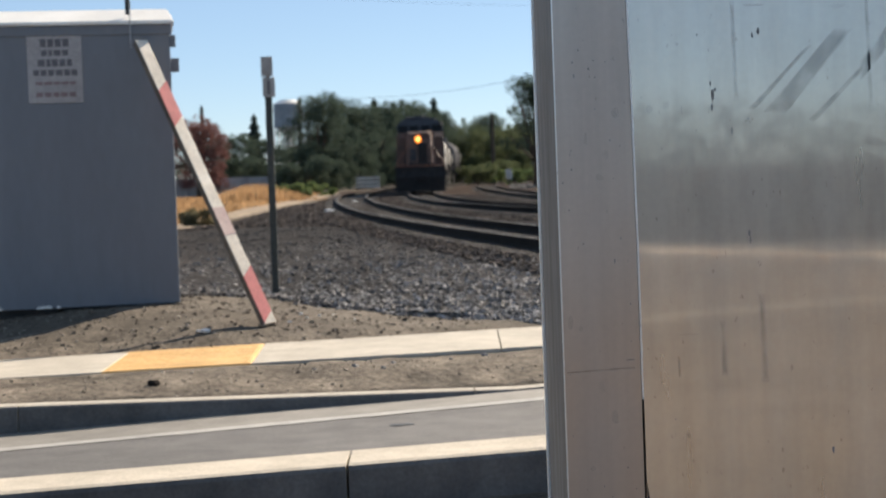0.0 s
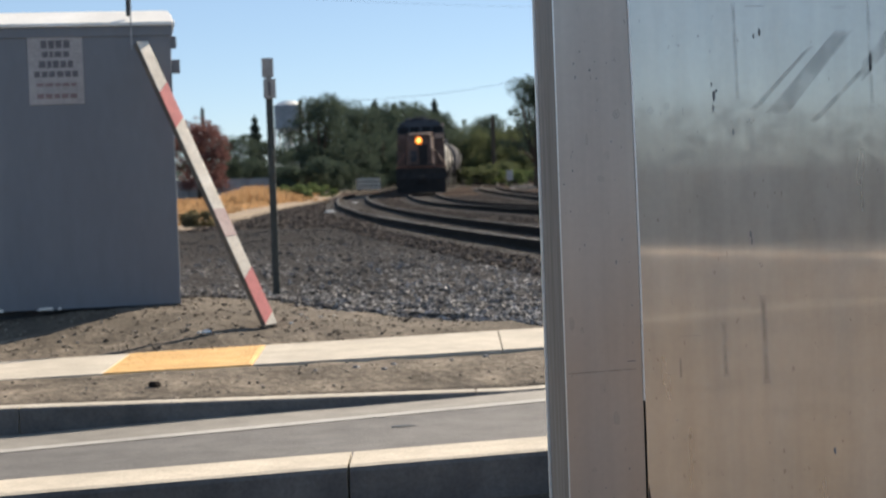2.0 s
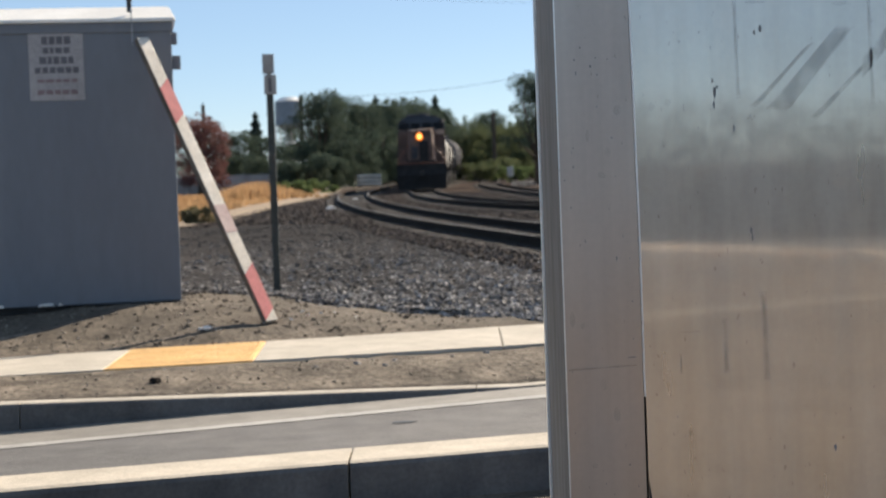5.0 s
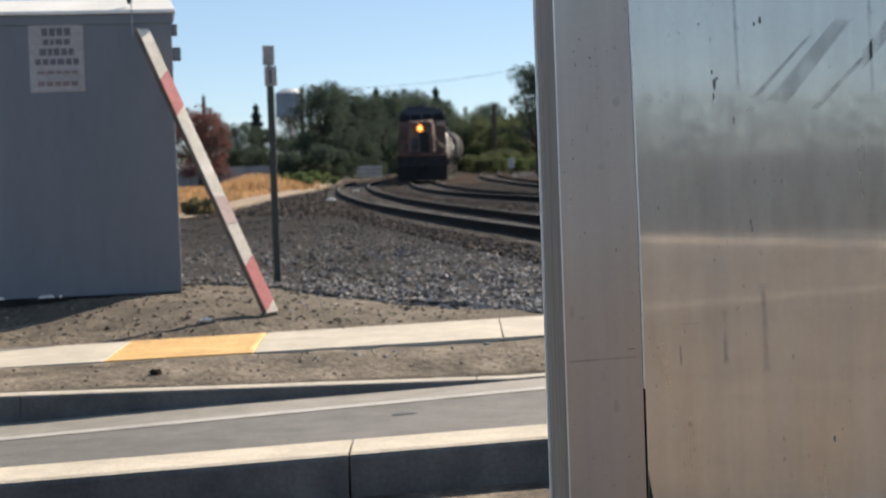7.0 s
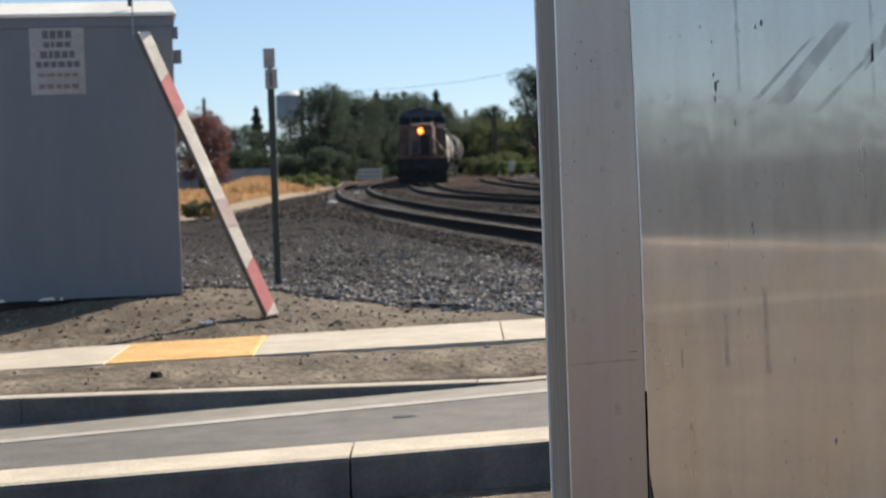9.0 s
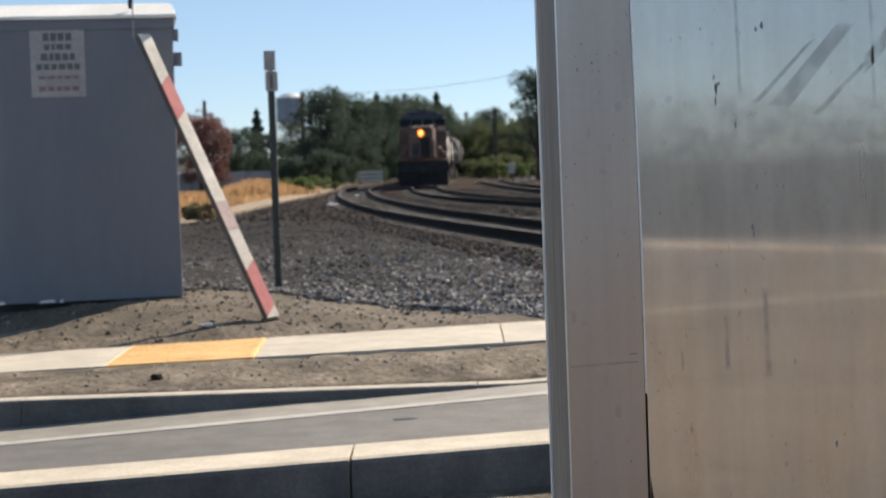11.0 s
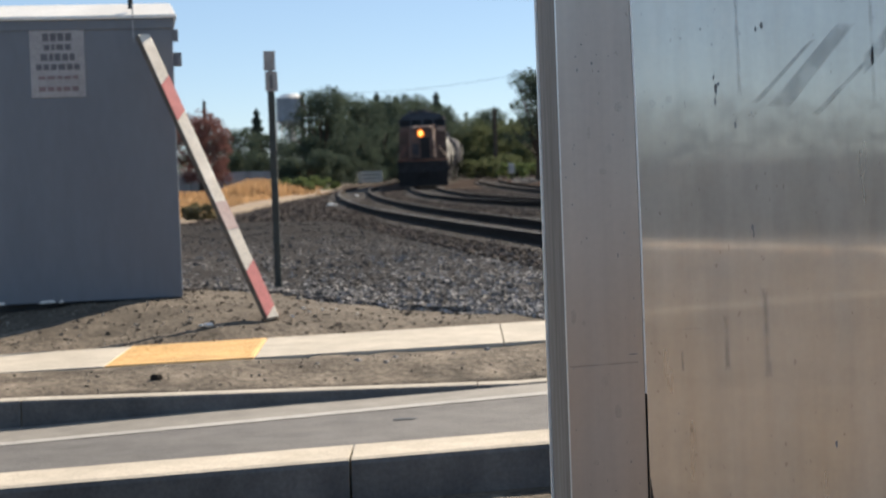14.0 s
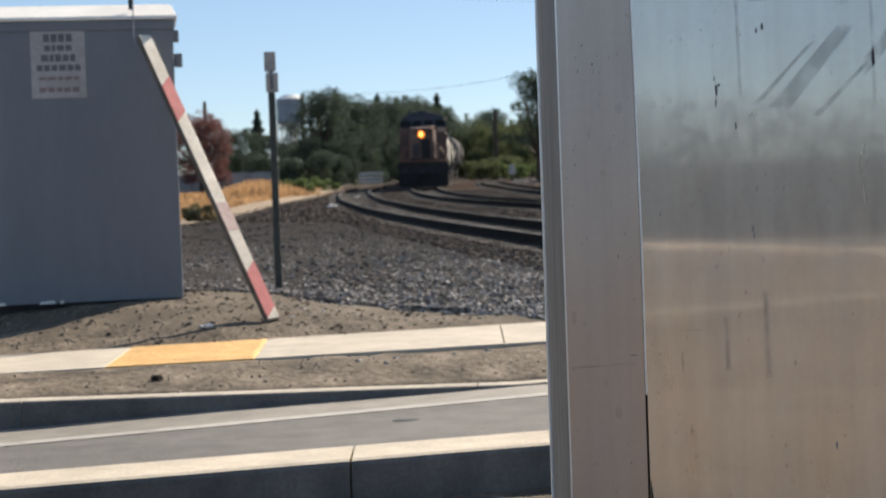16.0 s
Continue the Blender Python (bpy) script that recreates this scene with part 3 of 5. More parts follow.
def build_stones():
    def on_bed(rng):
        y = 14.2 + 26 * rng.random() ** 1.7
        a = along(GRAVEL_LEFT, y) - 0.2
        b = 0.075 * y + 0.6
        x = a + (b - a) * rng.random()
        z = bed_z(x, y) if x > a + 0.2 else ground_z(x, y)
        return (x, y, z - 0.012) if x > -1.5 + 0.05 * (18 - y) or rng.random() < 0.35 else (x, y, z - 0.022)

    ob = scatter("ballast_stones", 30000, on_bed, lambda r: 0.016 + 0.026 * r.random() ** 2, STONE, 3)
    tagged(ob, "loose angular grey ballast stones", "stones")

    def farther(rng):
        y = 42 + 60 * rng.random() ** 1.3
        a = along(GRAVEL_LEFT, y) - 0.1
        x = a + (0.075 * y + 0.6 - a) * rng.random()
        return x, y, bed_z(x, y) - 0.02

    ob = scatter("far_ballast_stones", 26000, farther, lambda r: 0.03 + 0.04 * r.random() ** 2, RUST_STONE, 4)
    tagged(ob, "rust-dusted ballast stones between the tracks", "stones")

    def by_track(rng):
        y = 17 + 34 * rng.random()
        x = glide(TRACKS[0], y) + (-2.2 + 4.0 * rng.random())
        if abs(abs(x - glide(TRACKS[0], y)) - 0.7525) < 0.1:
            return None
        return x, y, bed_z(x, y) - 0.004

    ob = scatter("track_ballast", 17000, by_track, lambda r: 0.022 + 0.03 * r.random() ** 2, RUST_STONE, 14)
    tagged(ob, "dark ballast stones heaped round the near track", "stones")

    def pale_heap(rng):
        y = 118 + 45 * rng.random()
        x = y * (0.040 + 0.016 * rng.random()) + 0.4
        return x, y, bed_z(x, y) + 0.02

    ob = scatter("pale_rocks", 90, pale_heap, lambda r: 0.07 + 0.13 * r.random(), GUTTER, 8)
    tagged(ob, "pale broken rocks beside the far track", "rocks")

    def on_dirt(rng):
        y = 10.4 + 5.5 * rng.random()
        x = -4.5 + 5.8 * rng.random()
        if y < kerb_y(x) + 0.2 or walk_front(x) - 0.05 < y < walk_back(x) + 0.05:
            return None
        return x, y, ground_z(x, y) - 0.004

    ob = scatter("dirt_pebbles", 6000, on_dirt, lambda r: 0.004 + 0.016 * r.random() ** 5, surface("pebble", (0.13, 0.11, 0.09), (0.36, 0.31, 0.25), 9, 0.9, island=0.5), 5)
    tagged(ob, "small scattered pebbles and clods on dirt", "pebbles")

    def on_mound(rng):
        x, y = -4.2 + 4.6 * rng.random(), 13.2 + 3.4 * rng.random()
        if y < walk_back(x) + 0.08 or x > along(GRAVEL_LEFT, max(y, 14)) + 0.3:
            return None
        return x, y, ground_z(x, y) - 0.013

    ob = scatter("dirt_clods", 2600, on_mound, lambda r: 0.010 + 0.022 * r.random() ** 3, DIRT, 6)
    tagged(ob, "rough clods of dry earth on the mound", "clods")


def rail_mesh(table, off, y0, y1, step):
    """A flat-bottomed rail swept along the track: foot, web and head."""
    prof = [(-0.075, 0), (-0.075, 0.012), (-0.012, 0.03), (-0.012, 0.13), (-0.036, 0.14), (-0.036, 0.168), (-0.03, 0.175), (0.03, 0.175), (0.036, 0.168), (0.036, 0.14), (0.012, 0.13), (0.012, 0.03), (0.075, 0.012), (0.075, 0)]
    verts, faces, heads = [], [], []
    ys = np.arange(y0, y1, step)
    n = len(prof)
    for y in ys:
        x, slope = glide(table, y), (glide(table, y + 0.5) - glide(table, y - 0.5))
        k = 1 / math.hypot(1, slope)
        nx, ny = k, -slope * k
        verts += [(x + nx * (off + a), y + ny * (off + a), RAIL_TOP - 0.175 + b) for a, b in prof]
    for i in range(len(ys) - 1):
        for k in range(n):
            faces.append((i * n + k, i * n + (k + 1) % n, (i + 1) * n + (k + 1) % n, (i + 1) * n + k))
            heads.append(k == 6)
    return verts, faces, heads


def build_tracks():
    tie = box(-1.3, 1.3, -0.115, 0.115, -0.16, 0, 0.012, 1)
    me = bpy.data.meshes.new("tie")
    tie.to_mesh(me)
    tie.free()
    me.materials.append(TIE)
    labels = ["curved railway track with dark rusty rails on ballast", "curved railway track on which the freight train stands", "far curved railway track behind the main line"]
    for t, table in enumerate(TRACKS):
        tr = thing("railway_track", labels[t], "railway track", group="railway tracks", kind="structure")
        for off in (-0.7525, 0.7525):
            verts, faces, heads = rail_mesh(table, off, -30 if t == 0 else 10, 255, 1.0)
            rail = sheet("rail", verts, faces, RAIL, tr)
            rail.data.materials.append(RAIL_HEAD)
            for p, h in zip(rail.data.polygons, heads):
                p.material_index = int(h)
        for i in range(190):
            y = (14 if t == 0 else 40) + i * (0.55 if t == 0 else 0.6)
            x, slope = glide(table, y), glide(table, y + 0.5) - glide(table, y - 0.5)
            shared("tie", me, tr, pose(x, y, RAIL_TOP - 0.175 + 0.002, 0, 0, -math.degrees(math.atan(slope)) + random.uniform(-1, 1)))


build_ground()
build_road()
build_walk()
build_gravel()
build_tracks()
build_stones()


# ---- aluminium cabinet beside the camera ----
def build_cabinet():
    """Front left corner at the local origin, foot at z = 0; the front faces -y."""
    H, D, W = 2.35, 0.75, 1.45
    c = thing("metal_cabinet", "large weathered aluminium equipment cabinet with scuffed door", "cabinet", pose(0.2890, 4.0, -0.1, 0, -0.25, 0))
    part("plinth", box(0.04, W - 0.04, 0.04, D - 0.04, 0, 0.06), DARK_STEEL, c)
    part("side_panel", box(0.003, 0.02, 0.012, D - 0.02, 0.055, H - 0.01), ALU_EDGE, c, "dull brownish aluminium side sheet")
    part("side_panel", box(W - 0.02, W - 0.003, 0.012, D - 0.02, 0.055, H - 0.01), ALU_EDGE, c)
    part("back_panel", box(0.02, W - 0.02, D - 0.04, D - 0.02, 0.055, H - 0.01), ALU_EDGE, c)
    part("top_cover", box(-0.02, W + 0.02, -0.03, D + 0.02, H - 0.01, H + 0.05, 0.008), ALU_FRAME, c)
    part("rear_flange", box(-0.004, 0.006, D - 0.04, D - 0.012, 0.05, H - 0.012, 0.002), ALU_BRIGHT, c, "bright worn rear flange")
    part("corner_lip", box(0.0006, 0.0030, -0.006, 0.012, 0.05, H - 0.012, 0.0008), ALU_BRIGHT, c, "worn bright corner lip")
    # the door's hinge edge bows outwards towards its top
    bow = [(0.06, 0.1880), (1.05, 0.1885), (1.42, 0.1880), (1.70, 0.1848), (2.0, 0.1800), (H - 0.012, 0.1735)]

    def plate(left, right, y0, y1):
        """A flat sheet between two outlines given from the bottom up as (height, x)."""
        ring = [(x, z) for z, x in left] + [(x, z) for z, x in reversed(right)]
        k = len(ring)
        bm = bmesh.new()
        va, vb = [bm.verts.new((x, y0, z)) for x, z in ring], [bm.verts.new((x, y1, z)) for x, z in ring]
        bm.faces.new(va)
        bm.faces.new(vb[::-1])
        for i in range(k):
            bm.faces.new((va[i], vb[i], vb[(i + 1) % k], va[(i + 1) % k]))
        bmesh.ops.recalc_face_normals(bm, faces=bm.faces)
        return bm

    shifted = lambda d, low=0.0: [(z, x + d) for z, x in bow if z >= low]
    straight = lambda x0: [(bow[0][0], x0), (bow[-1][0], x0)]
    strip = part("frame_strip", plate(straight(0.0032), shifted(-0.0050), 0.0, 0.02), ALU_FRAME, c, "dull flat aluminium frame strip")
    part("door_gap", plate(shifted(-0.0050), shifted(0.004), 0.014, 0.02), SEAM, c)
    door = part("door", plate(shifted(0.0), straight(W - 0.03), -0.004, 0.0138), ALU_PANEL, c, "smeared reflective aluminium door")
    # bright strip stands in for the light caught by the upper edge
    part("door_edge", plate(shifted(-0.0042, 1.0), shifted(-0.0002, 1.0), -0.005, 0.0136), ALU_BRIGHT, door, "upper door edge painted bright for its glint")

    def blot(name, pts, mat, lift=0.0012, label="", on=None, y=-0.004):
        k = len(pts)
        verts = [(x, y - lift, z) for x, z in pts] + [(x, y - 0.0001, z) for x, z in pts]
        faces = [tuple(range(k))] + [(i, k + i, k + (i + 1) % k, (i + 1) % k) for i in range(k)]
        o = sheet(name, verts, faces, mat, on or door)
        return tagged(o, label) if label else o

    def soft(name, pts, mat, label=""):
        """A blot with a fading rim: the same outline three times, each smaller."""
        cx, cz = sum(x for x, z in pts) / len(pts), sum(z for x, z in pts) / len(pts)
        for k, f in enumerate((1.06, 1.0, 0.9)):
            blot(name, [(cx + (x - cx) * f + (0.003 if x > cx else -0.003) * (1 - k), cz + (z - cz) * f) for x, z in pts], mat, 0.0004 + 0.0003 * k, label)

    # smears where tape was pulled off, scuffs, runs
    soft("smear", [(0.500, 1.724), (0.550, 1.720), (0.697, 1.900), (0.657, 1.902)], SMEAR, "dull diagonal tape smear")
    soft("smear", [(0.463, 1.733), (0.475, 1.729), (0.603, 1.867), (0.594, 1.867)], SMEAR)
    soft("smear", [(0.726, 1.787), (0.80, 1.875), (0.80, 1.93), (0.763, 1.875), (0.727, 1.831)], SMEAR)
    soft("smear", [(0.603, 1.700), (0.615, 1.694), (0.726, 1.807), (0.726, 1.819)], SMEAR)
    rng = random.Random(4)

    def spot(x, z, w, h, mat=SCUFF, on=None, y=-0.004):
        n = 8
        blot("scuff", [(x + w * rng.uniform(0.6, 1.1) * math.cos(a * 6.283 / n), z + h * rng.uniform(0.6, 1.1) * math.sin(a * 6.283 / n)) for a in range(n)], mat, 0.0008, on=on, y=y)
    for x, z, w, h in ((0.450, 1.434, .0034, .011), (0.452, 1.418, .0022, .012), (0.416, 1.676, .003, .011), (0.373, 1.764, .005, .016), (0.370, 1.735, .003, .010), (0.368, 1.790, .003, .006), (0.379, 1.775, .004, .006),
                       (0.366, 1.868, .002, .005), (0.470, 1.900, .003, .007), (0.484, 1.908, .004, .009), (0.634, 0.913, .003, .011), (0.455, 1.705, .002, .004), (0.34, 1.905, .002, .004), (0.262, 1.0, .002, .003)):
        spot(x, z, w, h)
    for x, z, w, h in ((0.222, 1.735, .010, .011), (0.262, 1.744, .010, .011), (0.300, 1.20, .03, .003), (0.47, 1.97, .03, .004), (0.67, 1.96, .02, .006)):
        spot(x, z, w, h, SMEAR)
    for x, z, h, w in ((0.4285, 1.745, 0.235, .0018), (0.745, 1.72, 0.28, .0018), (0.478, 1.08, 0.21, .0026), (0.382, 1.10, 0.13, .0022), (0.275, 1.10, 0.05, .0012)):
        for k, f in enumerate((3.2, 2.0, 1.0)):
            blot("run", [(x - w * f, z + h * 0.04 * k), (x + w * f, z + h * 0.05 * k), (x + w * f - 0.02 * h, z + h * (1 - 0.05 * k)), (x - w * f - 0.02 * h, z + h * (1 - 0.03 * k))], RUN, 0.0003 + 0.0003 * k)
    for x, z, w, h in ((0.160, 1.145, .014, .0016), (0.083, 1.835, .003, .004), (0.098, 1.815, .002, .003), (0.06, 1.88, .002, .003), (0.048, 1.82, .002, .006), (0.095, 1.74, .002, .002), (0.13, 1.38, .002, .006), (0.035, 1.6, .002, .003)):
        spot(x, z, w, h, SCUFF, strip, 0.0)
    for _ in range(22):
        spot(rng.uniform(0.012, 0.165), rng.uniform(0.8, 1.9), rng.uniform(.0008, .0022), rng.uniform(.001, .004), SCUFF, strip, 0.0)
    for _ in range(9):
        spot(rng.uniform(0.02, 0.16), rng.uniform(0.8, 1.9), rng.uniform(.004, .012), rng.uniform(.006, .02), RUN, strip, 0.0)
    for k in (0, 1):
        blot("scratch", [(0.008, 1.118 - 0.001 * k), (0.170, 1.124 - 0.001 * k), (0.170, 1.128 + 0.001 * k), (0.008, 1.121 + 0.001 * k)], RUN, 0.0004 + 0.0003 * k, on=strip, y=0.0)
    blot("scuff", [(0.1888, 0.74), (0.206, 0.74), (0.201, 0.775), (0.195, 0.81), (0.1893, 0.855)], SEAM, 0.0008)
    return c


# ---- signal shed ----
def build_shed():
    """Front right foot corner at the local origin, the front along -x."""
    s = thing("equipment_shed", "grey-blue painted metal trackside shed with white roof", "shed", pose(-2.35, 15.22, 0.42, 0, 0, 10.0))
    w, d, h0, h1 = 3.3, 2.4, 0.0, 2.50
    part("wall", box(-w, 0, 0, d, h0, h1, 0.012), SHED_PAINT, s)
    for x in (-0.28, -1.55, -3.0):
        for y in (0.6, d - 0.4):
            part("pier", box(x - 0.1, x + 0.1, y - 0.1, y + 0.1, -0.25, h0 + 0.002, 0.01), DARK_STEEL, s)
    part("skid", box(-w + 0.02, -0.02, 0.12, 0.2, h0 - 0.07, h0 + 0.001, 0.004), DARK_STEEL, s)
    # pale scraps painted for the sunlit ground seen through the gap below
    for x0, x1 in ((-2.02, -1.80), (-1.78, -1.70), (-1.68, -1.55), (-1.27, -1.12), (-1.09, -1.05), (-2.4, -2.2)):
        part("flaked_edge", hull([(x, y, z) for x, z in ((x0, 0.0), (x0 + 0.03, 0.024), (x1 - 0.02, 0.03), (x1, 0.004)) for y in (-0.012, 0.001)]), ROOF_WHITE, s, "pale slit painted for sunlight showing under the wall")
    # pressed metal roof: drip edge, then a low slope on all sides
    o, bm = 0.04, bmesh.new()
    hull([(x, y, z) for x0, x1, y0, y1, z in ((-w - o, o, -o, d + o, h1 + 0.002), (-w - o, o, -o, d + o, h1 + 0.03), (-w + 0.0, 0.0, 0.5, d - 0.5, h1 + 0.185)) for x in (x0, x1) for y in (y0, y1)], bm)
    bmesh.ops.bevel(bm, geom=list(bm.edges), offset=0.012, segments=2, affect="EDGES")
    part("roof", bm, ROOF_WHITE, s, "white pressed metal roof")
    part("eaves_trim", box(-w - 0.015, 0.015, -0.015, d + 0.015, h1 - 0.09, h1 + 0.001, 0.006), SHED_PAINT, s)
    bm = tube((-0.345, -0.06, h1 - 0.18), (-0.345, -0.06, h1 + 0.13), 0.006)
    tube((-0.345, -0.06, h1 - 0.2), (-0.345, 0.0, h1 - 0.2), 0.006, bm=bm)
    part("conduit", bm, GALV, s)
    part("antenna", tube((-0.36, 0.10, h1 + 0.10), (-0.36, 0.10, h1 + 0.50), 0.024), DARK_STEEL, s, "dark stub antenna on the roof")
    bm = box(0.0, 0.075, 0.06, 0.16, h1 - 0.42, h1 - 0.30, 0.006)
    part("junction_box", bm, SHED_PAINT, s)
    part("bracket", box(-0.006, 0.05, 0.03, 0.11, h1 - 0.20, h1 - 0.095, 0.006), SHED_PAINT, s)
    sign = part("sign", box(-1.25, -0.775, -0.008, 0.0, 1.82, 2.43, 0.003, 1), SIGN_WHITE, s, "faded white enamel notice with unreadable lines")
    rows = [(2.35, 0.07, [0.052, 0.05, 0.052, 0.054], SIGN_INK), (2.262, 0.05, [0.05, 0.03, 0.06, 0.05], SIGN_INK), (2.175, 0.062, [0.06, 0.035, 0.05, 0.05, 0.045], SIGN_INK),
            (2.088, 0.052, [0.05, 0.05, 0.05, 0.06, 0.05, 0.05], SIGN_INK), (1.995, 0.028, [0.06, 0.07, 0.05, 0.06, 0.05], SIGN_RED), (1.895, 0.042, [0.06, 0.06, 0.05, 0.06, 0.06], SIGN_RED)]
    for z, h, ws, mat in rows:
        gap = 0.014
        x = -1.01 - (sum(ws) + gap * (len(ws) - 1)) / 2
        for k in ws:
            part("printed_bar", box(x, x + k, -0.0105, -0.0075, z - h / 2, z + h / 2), mat, sign)
            x += k + gap
    return s


# ---- leaning striped board ----
def build_board():
    foot, head = Vector((-1.44, 14.05, 0.30)), Vector((-2.574, 14.97, 2.752))
    up = (head - foot).normalized()
    side = Vector((1, 0.95, 0)).cross(up).normalized()
    across = up.cross(side).normalized()
    m = Matrix((across, side, up)).transposed().to_4x4()
    m.translation = foot
    b = thing("striped_board", "weathered red and white barrier board leaning on a shed", "barrier board", m)
    L = (head - foot).length
    part("plank", box(-0.062, 0.062, -0.026, 0.026, 0, L, 0.004), BOARD_WHITE, b)
    # the left edge is coloured dark in place of its shade
    part("plank_edge", box(-0.0645, -0.0615, -0.025, 0.025, 0.004, L - 0.004), BOARD_EDGE, b)
    for z0, z1 in ((0.06, 0.50), (2.0, 2.37), ):
        lean = 0.055
        pts = [(x, y, z + (lean if x > 0 else -lean) * 0.9) for x in (-0.061, 0.0632) for y in (-0.0285, 0.0285) for z in (z0, z1)]
        part("red_band", hull(pts), BOARD_RED, b, "faded red reflective band")
    pts = [(x, y, z) for x in (-0.061, 0.0632) for y in (-0.0285, 0.0285) for z in (0.86, 1.13)]
    part("pale_band", hull(pts), surface("worn_pink_band", (0.55, 0.36, 0.33), (0.66, 0.50, 0.46), 6, 0.6), b, "worn pink band")
    return b


# ---- marker post ----
def build_post():
    p = thing("marker_post", "slim dark green steel post with two small plates", "post", pose(-1.652, 16.9, 0.235))
    bm = box(-0.028, 0.028, -0.004, 0.004, 0, 2.28, 0.002, 1)
    box(-0.034, -0.024, -0.022, 0.004, 0, 2.28, bm=bm)
    box(0.024, 0.034, -0.022, 0.004, 0, 2.28, bm=bm)
    part("upright", bm, POST_GREEN, p)
    part("plate", box(-0.062, 0.052, -0.036, -0.028, 2.29, 2.485, 0.003), PLATE, p, "blank weathered upper plate")
    part("plate", box(-0.052, 0.070, -0.036, -0.028, 2.085, 2.28, 0.003), PLATE, p, "weathered lower plate")
    part("bracket", box(-0.02, 0.02, -0.028, -0.004, 2.08, 2.46), DARK_STEEL, p)
    part("mark", box(-0.008, 0.02, -0.039, -0.0355, 2.11, 2.25), SIGN_INK, p, "dark unreadable mark")


# ---- train ----
def wheel_part(name, x, y, r, parent):
    bm = tube((x - 0.06, y, r), (x + 0.06, y, r), r, sides=24)
    tube((x - 0.075, y, r), (x - 0.06, y, r), r + 0.03, sides=24, bm=bm)
    return part(name, bm, LOCO_BLACK, parent)


def build_loco():
    """Diesel locomotive: nose at local y = 0, body along +y, rail top at z = 0."""
    L = thing("locomotive", "grimy ochre diesel locomotive with its headlight on", "locomotive")
    part("frame", box(-1.5, 1.5, 0.35, 22, 1.05, 1.55, 0.03), LOCO_BLACK, L)
    part("pilot", hull([(x, y, z) for x, y, z in ((-1.45, 0.45, 0.05), (1.45, 0.45, 0.05), (-1.5, 0.3, 0.9), (1.5, 0.3, 0.9), (-1.5, 0.4, 1.5), (1.5, 0.4, 1.5), (-1.4, 1.1, 0.15), (1.4, 1.1, 0.15), (-1.5, 1.1, 1.5), (1.5, 1.1, 1.5))]), LOCO_BLACK, L, "dark snow pilot")
    part("sill_stripe", box(-1.52, 1.52, 0.27, 0.36, 1.56, 1.64, 0.01), LOCO_RED, L, "dull red sill stripe")
    part("coupler", box(-0.16, 0.16, -0.35, 0.4, 0.75, 1.05, 0.06), LOCO_BLACK, L)
    for x in (-1.25, 1.25):
        st = part("step", box(x - 0.22, x + 0.22, 0.32, 0.75, 0.35, 0.4), LOCO_BLACK, L)
        for z in (0.65, 0.95):
            box_ = box(x - 0.22, x + 0.22, 0.32, 0.75, z, z + 0.04)
            part("tread", box_, LOCO_BLACK, st)
    # short tapered nose, then the wide cab with its raked screens
    nose = hull([(x, y, z) for w0, w1, z in ((0.70, 0.92, 1.66), (0.66, 0.90, 3.30), (0.56, 0.86, 3.56)) for x, y in ((-w0, 1.3), (w0, 1.3), (-w1, 2.75), (w1, 2.75))])
    bmesh.ops.bevel(nose, geom=list(nose.edges), offset=0.05, segments=2, affect="EDGES")
    part("nose", nose, LOCO_YELLOW, L)
    # cream on the nose top and right corner is painted sunlight
    part("nose_top", hull([(x, y, z) for y, w, z in ((1.34, 0.54, 3.55), (2.6, 0.84, 3.64)) for x in (-w, w) for z in (z, z + 0.04)]), LOCO_PALE, L, "nose top coloured cream for sunlight")
    part("nose_edge", hull([(x, y, z) for x, y in ((0.60, 1.28), (0.68, 1.26), (0.74, 1.5), (0.64, 1.5)) for z in (2.75, 3.5)]), LOCO_PALE, L, "nose corner coloured cream for sunlight")
    part("nose_door", box(-0.12, 0.42, 1.24, 1.31, 1.68, 2.95, 0.02), LOCO_BLACK, L, "dark nose door")
    # dark panel added for the murk around the handrails
    part("grab_panel", box(-0.62, -0.24, 1.25, 1.31, 1.9, 2.6, 0.02), LOCO_ROOF, L, "dark nose panel in place of handrail murk")
    front = hull([(x, y, z) for w, y0, z in ((1.45, 2.5, 1.66), (1.45, 2.5, 3.30), (1.38, 2.56, 3.62)) for x in (-w, w) for y in (y0, 5.1)])
    bmesh.ops.bevel(front, geom=list(front.edges), offset=0.05, segments=2, affect="EDGES")
    part("cab_front", front, LOCO_YELLOW, L)
    cab = hull([(x, y, z) for w, y0, z in ((1.44, 2.62, 3.63), (1.42, 2.72, 4.12), (1.02, 2.9, 4.46), (0.55, 3.0, 4.56)) for x in (-w, w) for y in (y0, 5.3)])
    bmesh.ops.bevel(cab, geom=list(cab.edges), offset=0.05, segments=2, affect="EDGES")
    cab = part("cab", cab, LOCO_ROOF, L, "dark blue-grey cab top")
    for x0, x1 in ((-1.32, -0.74), (-0.62, -0.08), (0.08, 0.62), (0.74, 1.32)):
        part("windscreen", hull([(x, y, z) for x in (x0, x1) for y, z in ((2.58, 3.7), (2.66, 4.06), (2.8, 3.7), (2.9, 4.06))]), CAB_GLASS, cab, "dark windscreen pane")
    # added plate whose pale colour gives the sunlit patch on the cab
    part("number_board", hull([(x, y, z) for x, y in ((0.86, 2.30), (1.40, 2.46), (1.40, 2.6), (0.86, 2.6)) for z in (3.34, 3.62)]), LOCO_PALE, cab, "pale plate painted as the sunlit cab corner")
    part("horn", box(-0.25, 0.25, 3.4, 3.9, 4.5, 4.72, 0.05), LOCO_ROOF, cab)
